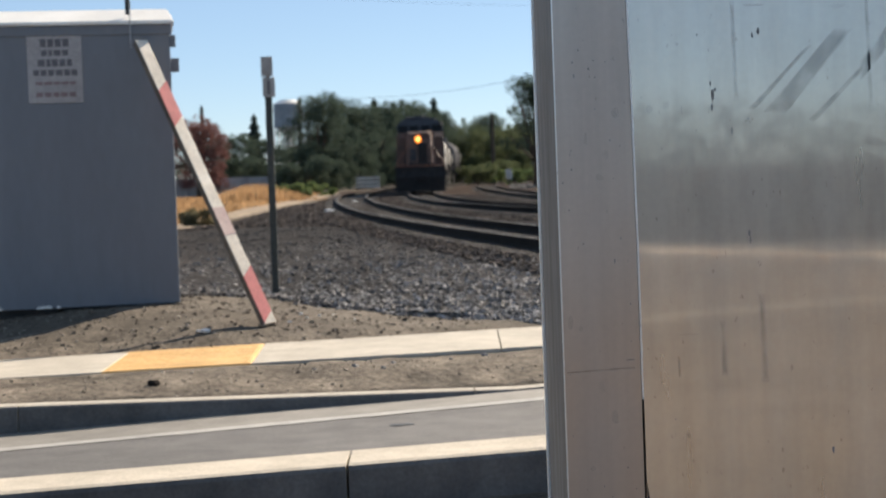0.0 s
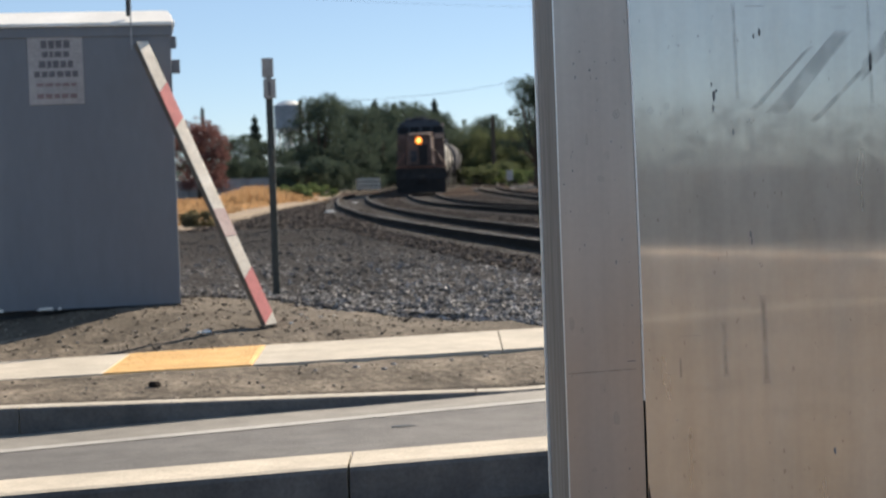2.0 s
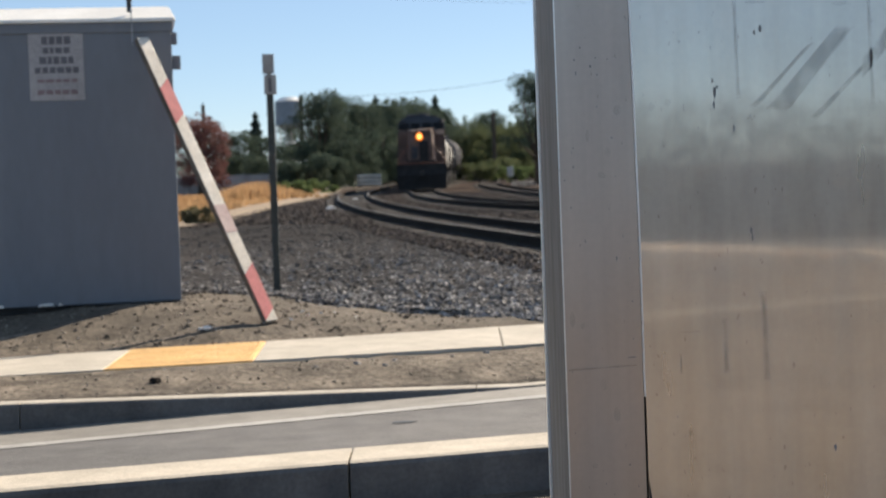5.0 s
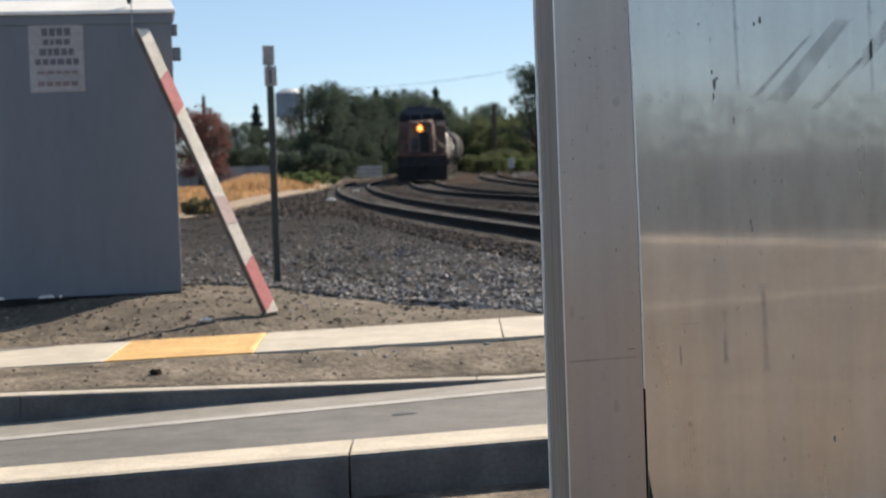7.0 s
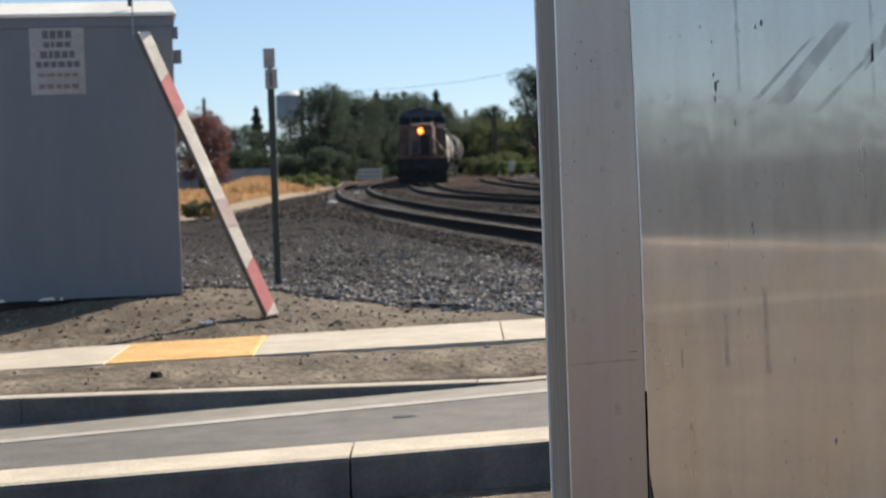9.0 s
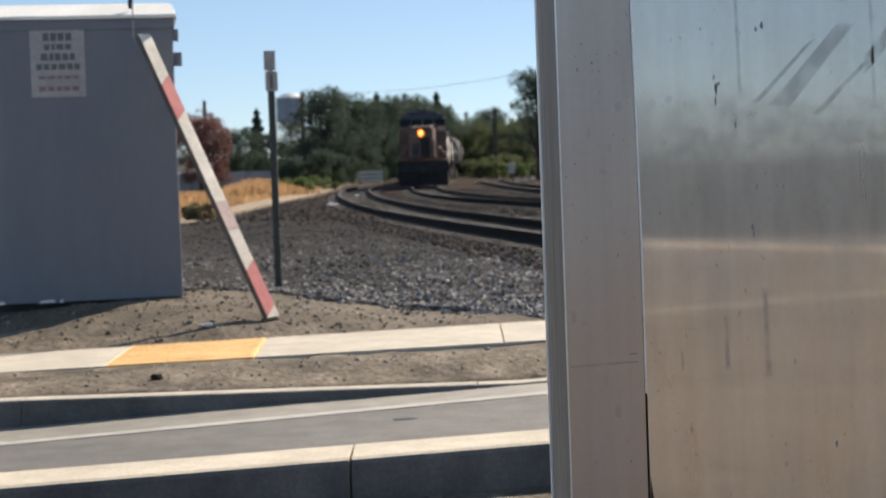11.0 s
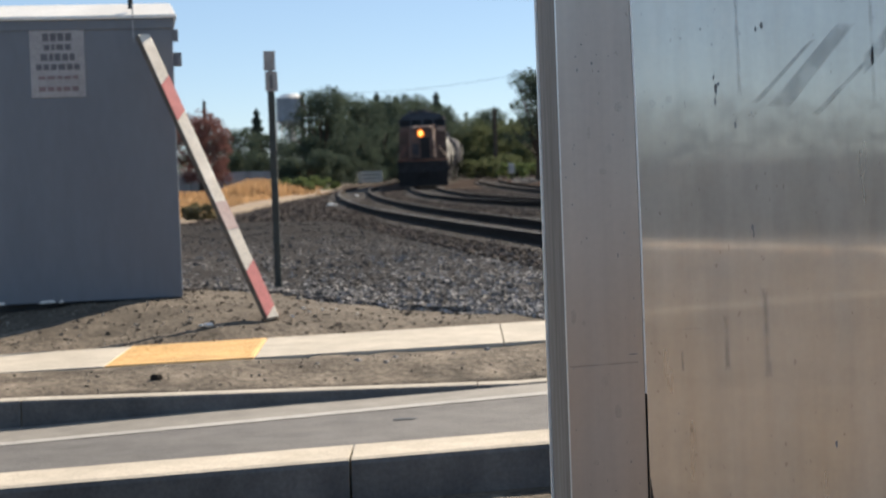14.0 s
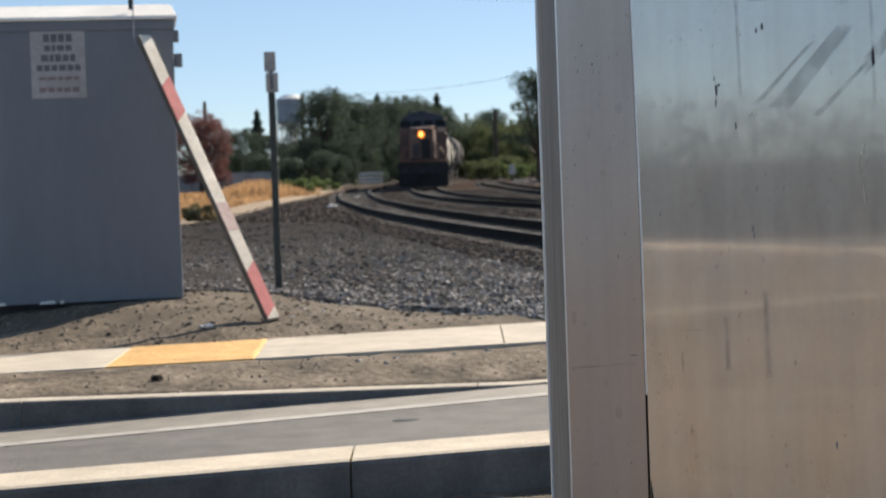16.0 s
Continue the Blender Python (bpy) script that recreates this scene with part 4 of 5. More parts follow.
    part("air_unit", box(-0.9, 0.5, 4.0, 5.2, 4.4, 4.66, 0.08), LOCO_ROOF, cab)
    part("hood", box(-0.95, 0.95, 5.1, 21, 1.55, 4.45, 0.15, 3), LOCO_YELLOW, L)
    part("radiator", box(-1.45, 1.45, 16.5, 20.5, 3.6, 4.7, 0.1), LOCO_ROOF, L)
    part("fuel_tank", box(-1.35, 1.35, 8.2, 13.2, 0.25, 1.04, 0.15, 3), LOCO_BLACK, L)
    lamp = part("headlight", tube((-0.10, 1.18, 3.2), (-0.10, 1.5, 3.2), 0.25, sides=20), LOCO_BLACK, L, "headlight housing")
    for name, rad, y, mat, label in (("lens", 0.21, 1.18, LAMP_RIM, "glowing orange headlight lens"), ("bulb", 0.13, 1.12, LAMP_GLOW, "bright warm bulb")):
        bm = bmesh.new()
        bmesh.ops.create_uvsphere(bm, u_segments=20, v_segments=10, radius=rad, matrix=Matrix.Translation((-0.10, y, 3.2)) @ Matrix.Diagonal((1, 0.3, 1.15, 1)))
        part(name, bm, mat, lamp, label, smooth=True)
    for x in (-1.42, -0.9, 0.9, 1.42):
        part("handrail", tube((x, 0.42, 1.55), (x, 0.42, 2.55), 0.025, sides=8), LOCO_YELLOW if x > 0 else LOCO_BLACK, L)
    for k in (-1, 1):
        part("front_rail", tube((1.42 * k, 0.42, 2.5), (0.4 * k, 0.42, 2.3), 0.022, sides=8), LOCO_YELLOW, L)
    for k in (-1, 1):
        part("stair_rail", tube((0.75 * k, 0.5, 2.65), (1.45 * k, 0.36, 1.75), 0.035, sides=8), LOCO_RED, L)
        part("anticlimber", box(0.4 * k - 0.38, 0.4 * k + 0.38, 0.22, 0.4, 1.66, 1.76, 0.02), LOCO_BLACK, L)
    for x in (-0.72, 0.72):
        for y in (2.0, 4.0, 6.0, 15.5, 17.5, 19.5):
            wheel_part("wheel", x, y, 0.52, L)
    for y in (4.0, 17.5):
        for x in (-1.15, 1.15):
            part("truck_frame", box(x - 0.1, x + 0.1, y - 2.7, y + 2.7, 0.4, 0.95, 0.05), LOCO_BLACK, L)
    return L


def build_car(label, mat, radius):
    """Tank car: near end at local y = 0."""
    c = thing("tank_car", label, "tank car", group="tank cars")
    z = 1.15 + radius
    bm = bmesh.new()
    bmesh.ops.create_uvsphere(bm, u_segments=32, v_segments=16, radius=radius)
    for v in bm.verts:
        zz = v.co.z
        v.co = Vector((v.co.x, zz * 0.45 + (10.9 if zz > 0.01 else 1.3), v.co.y + z))
    part("tank", bm, mat, c, smooth=True)
    part("sill", box(-0.35, 0.35, 0.2, 12.0, 0.85, 1.2, 0.03), LOCO_BLACK, c)
    for y in (0.35, 11.4):
        part("platform", box(-1.45, 1.45, y, y + 0.5, 0.95, 1.08), LOCO_BLACK, c)
        bm = bmesh.new()
        for x in (-1.4, 0.0, 1.4):
            tube((x, y + 0.25, 1.05), (x, y + 0.25, 2.0), 0.03, sides=6, bm=bm)
        tube((-1.4, y + 0.25, 2.0), (1.4, y + 0.25, 2.0), 0.03, sides=6, bm=bm)
        part("end_rail", bm, LOCO_BLACK, c)
    part("dome", tube((0, 6.1, z + radius - 0.1), (0, 6.1, z + radius + 0.35), 0.45, sides=20), mat, c)
    part("ladder", box(radius - 0.02, radius + 0.08, 5.8, 6.4, 1.2, z + 0.6), LOCO_BLACK, c)
    for x in (-0.72, 0.72):
        for y in (1.5, 3.2, 9.0, 10.7):
            wheel_part("wheel", x, y, 0.42, c)
    return c


# ---- plants ----
def leaf_cloud(rng, centres, radii, count, size, flat=0.8):
    """Small bent leaves (two triangles each) strewn through clumps."""
    centres, radii = np.array(centres, float), np.array(radii, float)
    pick = rng.choice(len(centres), count, p=radii ** 2 / (radii ** 2).sum())
    d = rng.normal(size=(count, 3))
    d /= np.linalg.norm(d, axis=1)[:, None]
    d *= (rng.random(count) ** 0.45)[:, None]
    pos = centres[pick] + d * radii[pick][:, None] * np.array((1, 1, flat))
    a, b = rng.normal(size=(count, 3)), rng.normal(size=(count, 3))
    a /= np.linalg.norm(a, axis=1)[:, None]
    b -= a * (a * b).sum(1)[:, None]
    b /= np.linalg.norm(b, axis=1)[:, None]
    s = (size * rng.uniform(0.5, 1.4, count))[:, None]
    n = np.cross(a, b)
    quad = np.stack([pos - a * s, pos - b * s * 0.55 + n * s * 0.15, pos + a * s, pos + b * s * 0.55 + n * s * 0.15], 1).reshape(-1, 3)
    k = np.arange(count)[:, None] * 4
    return quad, np.concatenate([k + np.array([[0, 1, 2]]), k + np.array([[0, 2, 3]])])


def broadleaf(seed, h, spread, mat, label, clumps=60, leaves=15000, size=0.10, low=0.10, group="trackside trees"):
    rng = np.random.default_rng(seed)
    t = thing("tree", label, "tree", group=group)
    bm = tube((0, 0, -0.3), (0.1, 0, h * 0.35), 0.035 * h, 0.024 * h, 10)
    limbs, centres, radii = [], [], []
    for i in range(9):
        a, up = rng.uniform(0, 6.28), rng.uniform(0.45, 0.9)
        e = Vector((math.cos(a) * spread * rng.uniform(0.35, 0.8), math.sin(a) * spread * rng.uniform(0.35, 0.8), h * up))
        tube((0.08, 0, h * rng.uniform(0.15, 0.34)), e, 0.014 * h, 0.004 * h, 6, bm)
        limbs.append(e)
    tube((0.1, 0, h * 0.34), (0.0, 0.1, h * 0.85), 0.02 * h, 0.005 * h, 8, bm)
    part("trunk", bm, BARK, t)
    for _ in range(clumps):
        z = rng.uniform(low, 0.95)
        w = spread * math.sqrt(max(0.05, 1 - ((z - 0.45) / 0.58) ** 2))
        a, r = rng.uniform(0, 6.28), w * math.sqrt(rng.uniform(0.05, 1.0))
        centres.append((math.cos(a) * r, math.sin(a) * r, z * h))
        radii.append(rng.uniform(0.06, 0.16) * h)
    for _ in range(6):
        a = rng.uniform(0, 6.28)
        centres.append((math.cos(a) * spread * 0.4, math.sin(a) * spread * 0.4, h * rng.uniform(0.93, 1.05)))
        radii.append(0.045 * h)
    v, f = leaf_cloud(rng, centres, radii, leaves, size)
    sheet("crown", v, f, mat, t)
    return t


def conifer(seed, h, spread, mat, label, leaves=13000, size=0.16):
    rng = np.random.default_rng(seed)
    t = thing("conifer_tree", label, "tree", group="conifers")
    part("trunk", tube((0, 0, -0.3), (0, 0, h * 0.93), 0.013 * h, 0.003 * h, 8), BARK, t)
    z = 1 - np.sqrt(rng.random(leaves)) * 0.9
    tier = 0.75 + 0.25 * np.cos(z * 60)
    w = spread * 0.9 * (1.02 - z) ** 0.72 * tier * np.sqrt(rng.random(leaves))
    a = rng.uniform(0, 6.283, leaves)
    pos = np.stack([np.cos(a) * w, np.sin(a) * w, z * h - 0.15 * w], 1)
    v, f = leaf_cloud(rng, [(0, 0, 0)], [0.01], leaves, size)
    v = (v.reshape(leaves, 4, 3) + pos[:, None, :]).reshape(-1, 3)
    sheet("crown", v, f, mat, t)
    return t


def shrub(seed, w, h, mat, label, leaves=900, size=0.08, name="bush"):
    rng = np.random.default_rng(seed)
    t = thing(name, label, "bush")
    bm = bmesh.new()
    for _ in range(7):
        a = rng.uniform(0, 6.28)
        tube((0, 0, -0.05), (math.cos(a) * w * 0.4, math.sin(a) * w * 0.4, h * 0.7), 0.02 * h + 0.005, 0.004, 5, bm)
    part("branching_stem", bm, BARK, t)
    centres = [(rng.uniform(-w, w) * 0.7, rng.uniform(-w, w) * 0.5, rng.uniform(0.2, 0.85) * h) for _ in range(14)]
    v, f = leaf_cloud(rng, centres, rng.uniform(0.18, 0.32, 14) * h, leaves, size)
    sheet("foliage", v, f, mat, t)
    return t


def at(px, d, z=0.1):
    """A place d metres off, by its bearing in thousandths."""
    return (px / 1000 * d, d, z)


def put(ob, place, turn=0.0, scale=1.0):
    ob.matrix_world = pose(*place, 0, 0, turn) @ Matrix.Diagonal((scale, scale, scale, 1))
    return ob


def again(ob, place, turn, scale, label=""):
    c = copy_thing(ob, pose(*place, 0, 0, turn))
    c.scale = (scale, scale, scale)
    if label:
        c["label"] = label
    return c


def build_plants():
    A = put(broadleaf(1, 8.6, 3.6, LEAF_DARK, "dense dark green tree beside the tracks"), at(-70, 150), 20)
    B = put(broadleaf(2, 8.0, 3.2, LEAF_DARK, "dark green spreading tree with a ragged top"), at(-47, 165), 80)
    C = put(broadleaf(3, 7.2, 3.0, LEAF_MID, "mid green leafy tree behind the tracks"), at(22, 215), 10)
    R = put(broadleaf(4, 7.4, 3.2, LEAF_RED, "rust-red autumn tree by the fence", clumps=62, leaves=12500, size=0.11), at(-141, 150), 0, 0.92)
    # dark mass behind the fence and beside the line: bearing, distance, turn, scale
    for k, (src, b, d, turn, s) in enumerate((
            (A, -90, 185, 130, 0.60), (B, -102, 190, 30, 0.74), (A, -118, 200, 70, 0.80), (B, -60, 152, 200, 0.82), (A, -52, 185, 250, 1.12), (B, -76, 160, 300, 0.75),
            (A, -33, 180, 10, 1.05), (B, -22, 190, 140, 1.12), (C, -40, 215, 60, 1.30), (A, -12, 200, 220, 1.16), (B, 0, 205, 330, 1.12), (C, 10, 225, 170, 1.16),
            (A, -160, 180, 90, 0.80), (B, -130, 215, 10, 0.84), (C, 34, 230, 260, 1.02), (C, 46, 240, 40, 1.08), (A, 28, 250, 20, 1.14), (B, 52, 260, 100, 1.12), (C, 60, 225, 310, 1.05))):
        again(src, at(b, d, 0.0), turn, s)
    Y = put(broadleaf(5, 6.6, 3.0, LEAF_YELLOW, "yellow-green leafy tree in late light", leaves=13000), at(42, 205), 0)
    again(Y, at(18, 240), 60, 1.15)
    again(Y, at(55, 200), 130, 0.9)
    again(Y, at(30, 196), 200, 0.92)
    again(Y, at(20, 205), 20, 0.95)
    again(Y, at(48, 190), 270, 0.86)
    big = put(broadleaf(6, 9.5, 3.1, LEAF_DARK, "tall dark tree leaning over the line", clumps=34, leaves=12000, low=0.35), at(58, 130), 0, 0.88)
    F = put(conifer(7, 9.0, 2.3, NEEDLE, "slim dark conifer in the distance"), at(-107, 230), 0, 1.16)
    again(F, at(-1, 215), 40, 1.24)
    again(F, at(-27, 225), 90, 0.98)
    again(F, at(-12, 235), 10, 1.05)
    again(F, at(-36, 230), 200, 1.34)
    again(F, at(33, 200), 120, 0.80)
    H = put(shrub(10, 3.2, 3.4, LEAF_DARK, "dark green thicket under the trees", leaves=9000, size=0.09), at(-80, 138, 0.0))
    for k, (b, d) in enumerate(((-70, 142), (-60, 172), (-38, 180), (-24, 182), (-96, 152), (-110, 158), (-8, 190), (14, 205), (30, 200), (48, 195))):
        again(H, at(b, d, 0.0), k * 47, 0.9 + 0.1 * (k % 3))
    S = put(shrub(8, 0.7, 0.8, LEAF_OLIVE, "low dusty olive bush in dry grass", leaves=1400, size=0.06), at(-141, 47, 0.12), 0, 1.05)
    G = put(shrub(9, 2.0, 1.3, WEED, "bright green weedy shrub beside the path", leaves=1500, size=0.1), at(-88, 108, 0.05))
    again(G, at(-72, 118, 0.05), 70, 0.9)
    Q = put(shrub(14, 2.2, 2.0, LEAF_YELLOW, "sunlit yellow-green shrub beside the far track", leaves=1600, size=0.12), at(24, 158, 0.2))
    again(Q, at(30, 166, 0.2), 120, 1.2)
    again(Q, at(37, 176, 0.2), 60, 1.3)
    again(G, at(44, 160, 0.2), 200, 1.3, "green shrub beside the far track")
    again(G, at(52, 166, 0.2), 90, 1.3, "green shrub beside the far track")


def build_grass():
    """Dry grass: a sheet of straw with standing blades."""
    xs, ys = np.arange(-60, -5.5, 1.5), np.concatenate([np.arange(41.5, 60, 1.5), np.arange(60, 146, 4)])
    verts, faces = [], []
    for y in ys:
        for x in xs:
            edge = along(GRAVEL_LEFT, y) - 1.5
            xx = min(x, edge + 0.3 * noise.noise((y, x * 0.1, 2)))
            verts.append((xx, y, ground_z(xx, y) + 0.015))
    w = len(xs)
    faces = [(j * w + i, j * w + i + 1, (j + 1) * w + i + 1, (j + 1) * w + i) for j in range(len(ys) - 1) for i in range(w - 1)]
    tagged(sheet("dry_field", verts, faces, STRAW), "field of short dry straw-coloured grass", "field", kind="structure")
    rng = np.random.default_rng(12)
    n = 26000
    y = 42.5 + 100 * rng.random(n) ** 1.4
    edge = np.interp(y, *zip(*GRAVEL_LEFT)) - 1.3
    x = edge - (0.16 * y) * rng.random(n)
    z = np.array([ground_z(a, b) for a, b in zip(x, y)])
    h = rng.uniform(0.08, 0.32, n) * (0.6 + 0.4 * np.sin(x * 1.3) * np.sin(y * 0.4))
    a = rng.uniform(0, 6.28, n)
    wd = 0.012 + 0.0006 * y
    p0 = np.stack([x - np.cos(a) * wd, y - np.sin(a) * wd, z], 1)
    p1 = np.stack([x + np.cos(a) * wd, y + np.sin(a) * wd, z], 1)
    p2 = np.stack([x + rng.normal(0, 0.06, n), y + rng.normal(0, 0.06, n), z + np.abs(h) + 0.03], 1)
    v = np.stack([p0, p1, p2], 1).reshape(-1, 3)
    tagged(sheet("grass_blades", v, np.arange(3 * n).reshape(-1, 3), STRAW), "standing dry straw-coloured grass blades", "grass", kind="stuff")
    m = 4200
    yy, off = 92 + 34 * rng.random(m), rng.normal(0, 1, m)
    xx = -0.108 * yy + off * 1.7
    zz = np.array([ground_z(p, q) for p, q in zip(xx, yy)])
    hh = rng.uniform(0.3, 1.15, m) * np.exp(-0.35 * off ** 2)
    a = rng.uniform(0, 6.28, m)
    v = np.stack([np.stack([xx - np.cos(a) * 0.05, yy - np.sin(a) * 0.05, zz], 1), np.stack([xx + np.cos(a) * 0.05, yy + np.sin(a) * 0.05, zz], 1),
                  np.stack([xx + rng.normal(0, 0.15, m), yy + rng.normal(0, 0.15, m), zz + hh], 1)], 1).reshape(-1, 3)
    tagged(sheet("tall_grass", v, np.arange(3 * m).reshape(-1, 3), STRAW), "stand of tall dry orange-brown grass", "grass", kind="stuff")
    xs2 = np.arange(43, 140, 2.0)
    verts, faces = [], []
    for yy in xs2:
        e = along(GRAVEL_LEFT, yy)
        for o in (-1.0 - 1.7 * (1 - ease(60, 105, yy)) - 0.5 * math.sin(yy * 0.21) * (1 - ease(80, 110, yy)), -0.5, 0.2):
            verts.append((e + o + 0.12 * noise.noise((yy * 0.3, o, 0)), yy, base_z(e + o, yy) + 0.035))
    faces = [(j * 3 + i, j * 3 + i + 1, j * 3 + i + 4, j * 3 + i + 3) for j in range(len(xs2) - 1) for i in range(2)]
    tagged(sheet("dirt_path", verts, faces, PATH), "pale trodden dirt path beside the gravel", "path", kind="structure")


def cord(name, pts, r, mat):
    """One round cord swept through points that run mostly sideways."""
    verts = [(p.x, p.y + r * math.cos(a * 1.2566), p.z + r * math.sin(a * 1.2566)) for p in pts for a in range(5)]
    faces = [(i * 5 + a, i * 5 + (a + 1) % 5, i * 5 + 5 + (a + 1) % 5, i * 5 + 5 + a) for i in range(len(pts) - 1) for a in range(5)]
    return sheet(name, verts, faces, mat)


def build_distance():
    f = thing("fence", "weathered grey board fence behind dry grass", "fence", pose(*at(-165, 150, 0.05)))
    bm = box(0, 2.38, -0.02, 0.02, 0.05, 1.75, 0.008, 1)
    me = bpy.data.meshes.new("fence_panel")
    bm.to_mesh(me)
    bm.free()
    me.materials.append(FENCE)
    pb = box(-0.06, 0.06, -0.06, 0.06, -0.1, 1.9, 0.01, 1)
    post = bpy.data.meshes.new("fence_post")
    pb.to_mesh(post)
    pb.free()
    post.materials.append(FENCE)
    for i in range(-6, 4):
        shared("panel", me, f, pose(i * 2.5, 0.05 * math.sin(i * 2.0), 0))
        shared("post", post, f, pose(i * 2.5 - 0.06, 0.0, 0))
    # water tower
    t = thing("water_tower", "pale blue steel water tower with white domed roof", "water tower", pose(*at(-87, 400, 0)))
    part("tank", tube((0, 0, 13.8), (0, 0, 19.2), 3.35, sides=32), TOWER, t, smooth=False)
    part("bowl", tube((0, 0, 12.2), (0, 0, 13.79), 1.4, 3.2, 32), TOWER, t)
    part("roof", tube((0, 0, 19.21), (0, 0, 20.15), 3.25, 1.6, 32), TOWER_ROOF, t, "white domed roof")
    part("walkway", tube((0, 0, 13.7), (0, 0, 13.9), 3.7, sides=32), TOWER, t)
    part("riser", tube((0, 0, 0), (0, 0, 12.2), 0.7, sides=16), TOWER_ROOF, t)
    for a in range(6):
        c, s_ = math.cos(a * math.pi / 3 + 0.3), math.sin(a * math.pi / 3 + 0.3)
        part("leg", tube((c * 4.2, s_ * 4.2, 0), (c * 3.1, s_ * 3.1, 14), 0.22, sides=8), TOWER_ROOF, t)
    # poles with a wire
    tops = []
    for b, d, h in ((-137.5, 190, 9.8), (-80, 190, 10.4), (33, 175, 7.3), (75, 140, 9.5), (-270, 100, 14.4), (80, 100, 10.9)):
        p = thing("utility_pole", "distant weathered wooden utility pole", "utility pole", pose(*at(b, d, 0)), "utility poles")
        part("pole", tube((0, 0, -0.3), (0, 0, h), 0.24, 0.2, 10), BARK, p)
        part("insulator", tube((0, 0, h), (0, 0, h + 0.25), 0.08, sides=8), DARK_STEEL, p)
        tops.append(Vector(at(b, d, h + 0.2)))

    def wire(a, b, sag, r):
        pts = [a.lerp(b, i / 16) - Vector((0, 0, sag * 4 * (i / 16) * (1 - i / 16))) for i in range(17)]
        tagged(cord("overhead_wire", pts, r, WIRE), "thin sagging overhead wire", "wire", "overhead wires")
    wire(tops[1], tops[3], 0.9, 0.017)
    wire(tops[4], tops[5], 0.5, 0.006)
    k = thing("trackside_box", "small pale grey trackside box on a post", "trackside box", pose(*at(42, 152, 0.15)))
    part("post", tube((0, 0, -0.2), (0, 0, 0.7), 0.06), DARK_STEEL, k)
    part("case", box(-0.28, 0.28, -0.2, 0.2, 0.7, 1.6, 0.03), GALV, k)
    # low timber barrier at the end of the path
    b = thing("track_barrier", "low weathered pale timber barrier beside the track", "barrier", pose(*at(-48.5, 160, 0.1), 0, 0, -4))
    for z in (0.35, 0.72, 1.10):
        part("board", box(0, 2.3, -0.03, 0.03, z, z + 0.27, 0.01, 1), LITTER, b)
    for x in (0.15, 2.15):
        part("post", box(x - 0.07, x + 0.07, 0.031, 0.15, -0.1, 1.42, 0.01, 1), TIE, b)


def build_clutter():
    rng = random.Random(9)

    def lump(name, place, s, mat, label, cat, flat=0.6):
        bm = bmesh.new()
        bmesh.ops.create_icosphere(bm, subdivisions=2, radius=1)
        for v in bm.verts:
            v.co *= 1 + 0.35 * noise.noise(v.co * 1.7 + Vector(place))
        bmesh.ops.transform(bm, matrix=Matrix.Diagonal((s, s * 0.8, s * flat, 1)), verts=bm.verts)
        o = part(name, bm, mat)
        o.matrix_world = pose(*place)
        return tagged(o, label, cat)
    lump("rock", (-1.92, 11.15, 0.175), 0.045, RAIL, "dark clod lying on the dirt strip", "rock", 0.7)
    for x, y, s in ((-0.62, 11.85, 0.03), (-0.36, 11.98, 0.025), (-0.42, 11.75, 0.02), (0.3, 12.25, 0.025), (-0.9, 11.75, 0.018), (0.05, 12.1, 0.015)):
        lump("rock", (x, y, ground_z(x, y)), s, STONE, "small dark stone on the dirt strip", "rock")
    for x, y, s in ((-1.93, 13.75, 0.042), (-1.99, 13.78, 0.02), (-1.22, 14.6, 0.018), (-1.15, 14.35, 0.014), (-1.05, 14.5, 0.016), (-1.28, 14.2, 0.02), (-0.75, 14.45, 0.010), (-0.95, 14.75, 0.012)):
        lump("litter", (x, y, ground_z(x, y) + 0.005), s, LITTER, "crumpled scrap of white litter on dirt", "litter", 0.5)
    for x, y, s in ((-4.05, 63, 0.20), (-3.75, 66, 0.12), (-4.2, 85, 0.15), (-2.7, 75, 0.12)):
        lump("litter", (x, y, bed_z(x, y) + 0.02), s, LITTER, "pale scrap lying beside the rail", "litter", 0.4)
    bm = bmesh.new()
    pts = [Vector((-0.30 + 0.75 * i / 10, 15.02 - 0.02 * i + 0.03 * math.sin(i), ground_z(-0.30 + 0.075 * i, 15.02 - 0.02 * i) + 0.03 + 0.01 * (i % 2))) for i in range(11)]
    tagged(cord("cable", pts, 0.012, DARK_STEEL), "black cable end lying along the gravel", "cable")


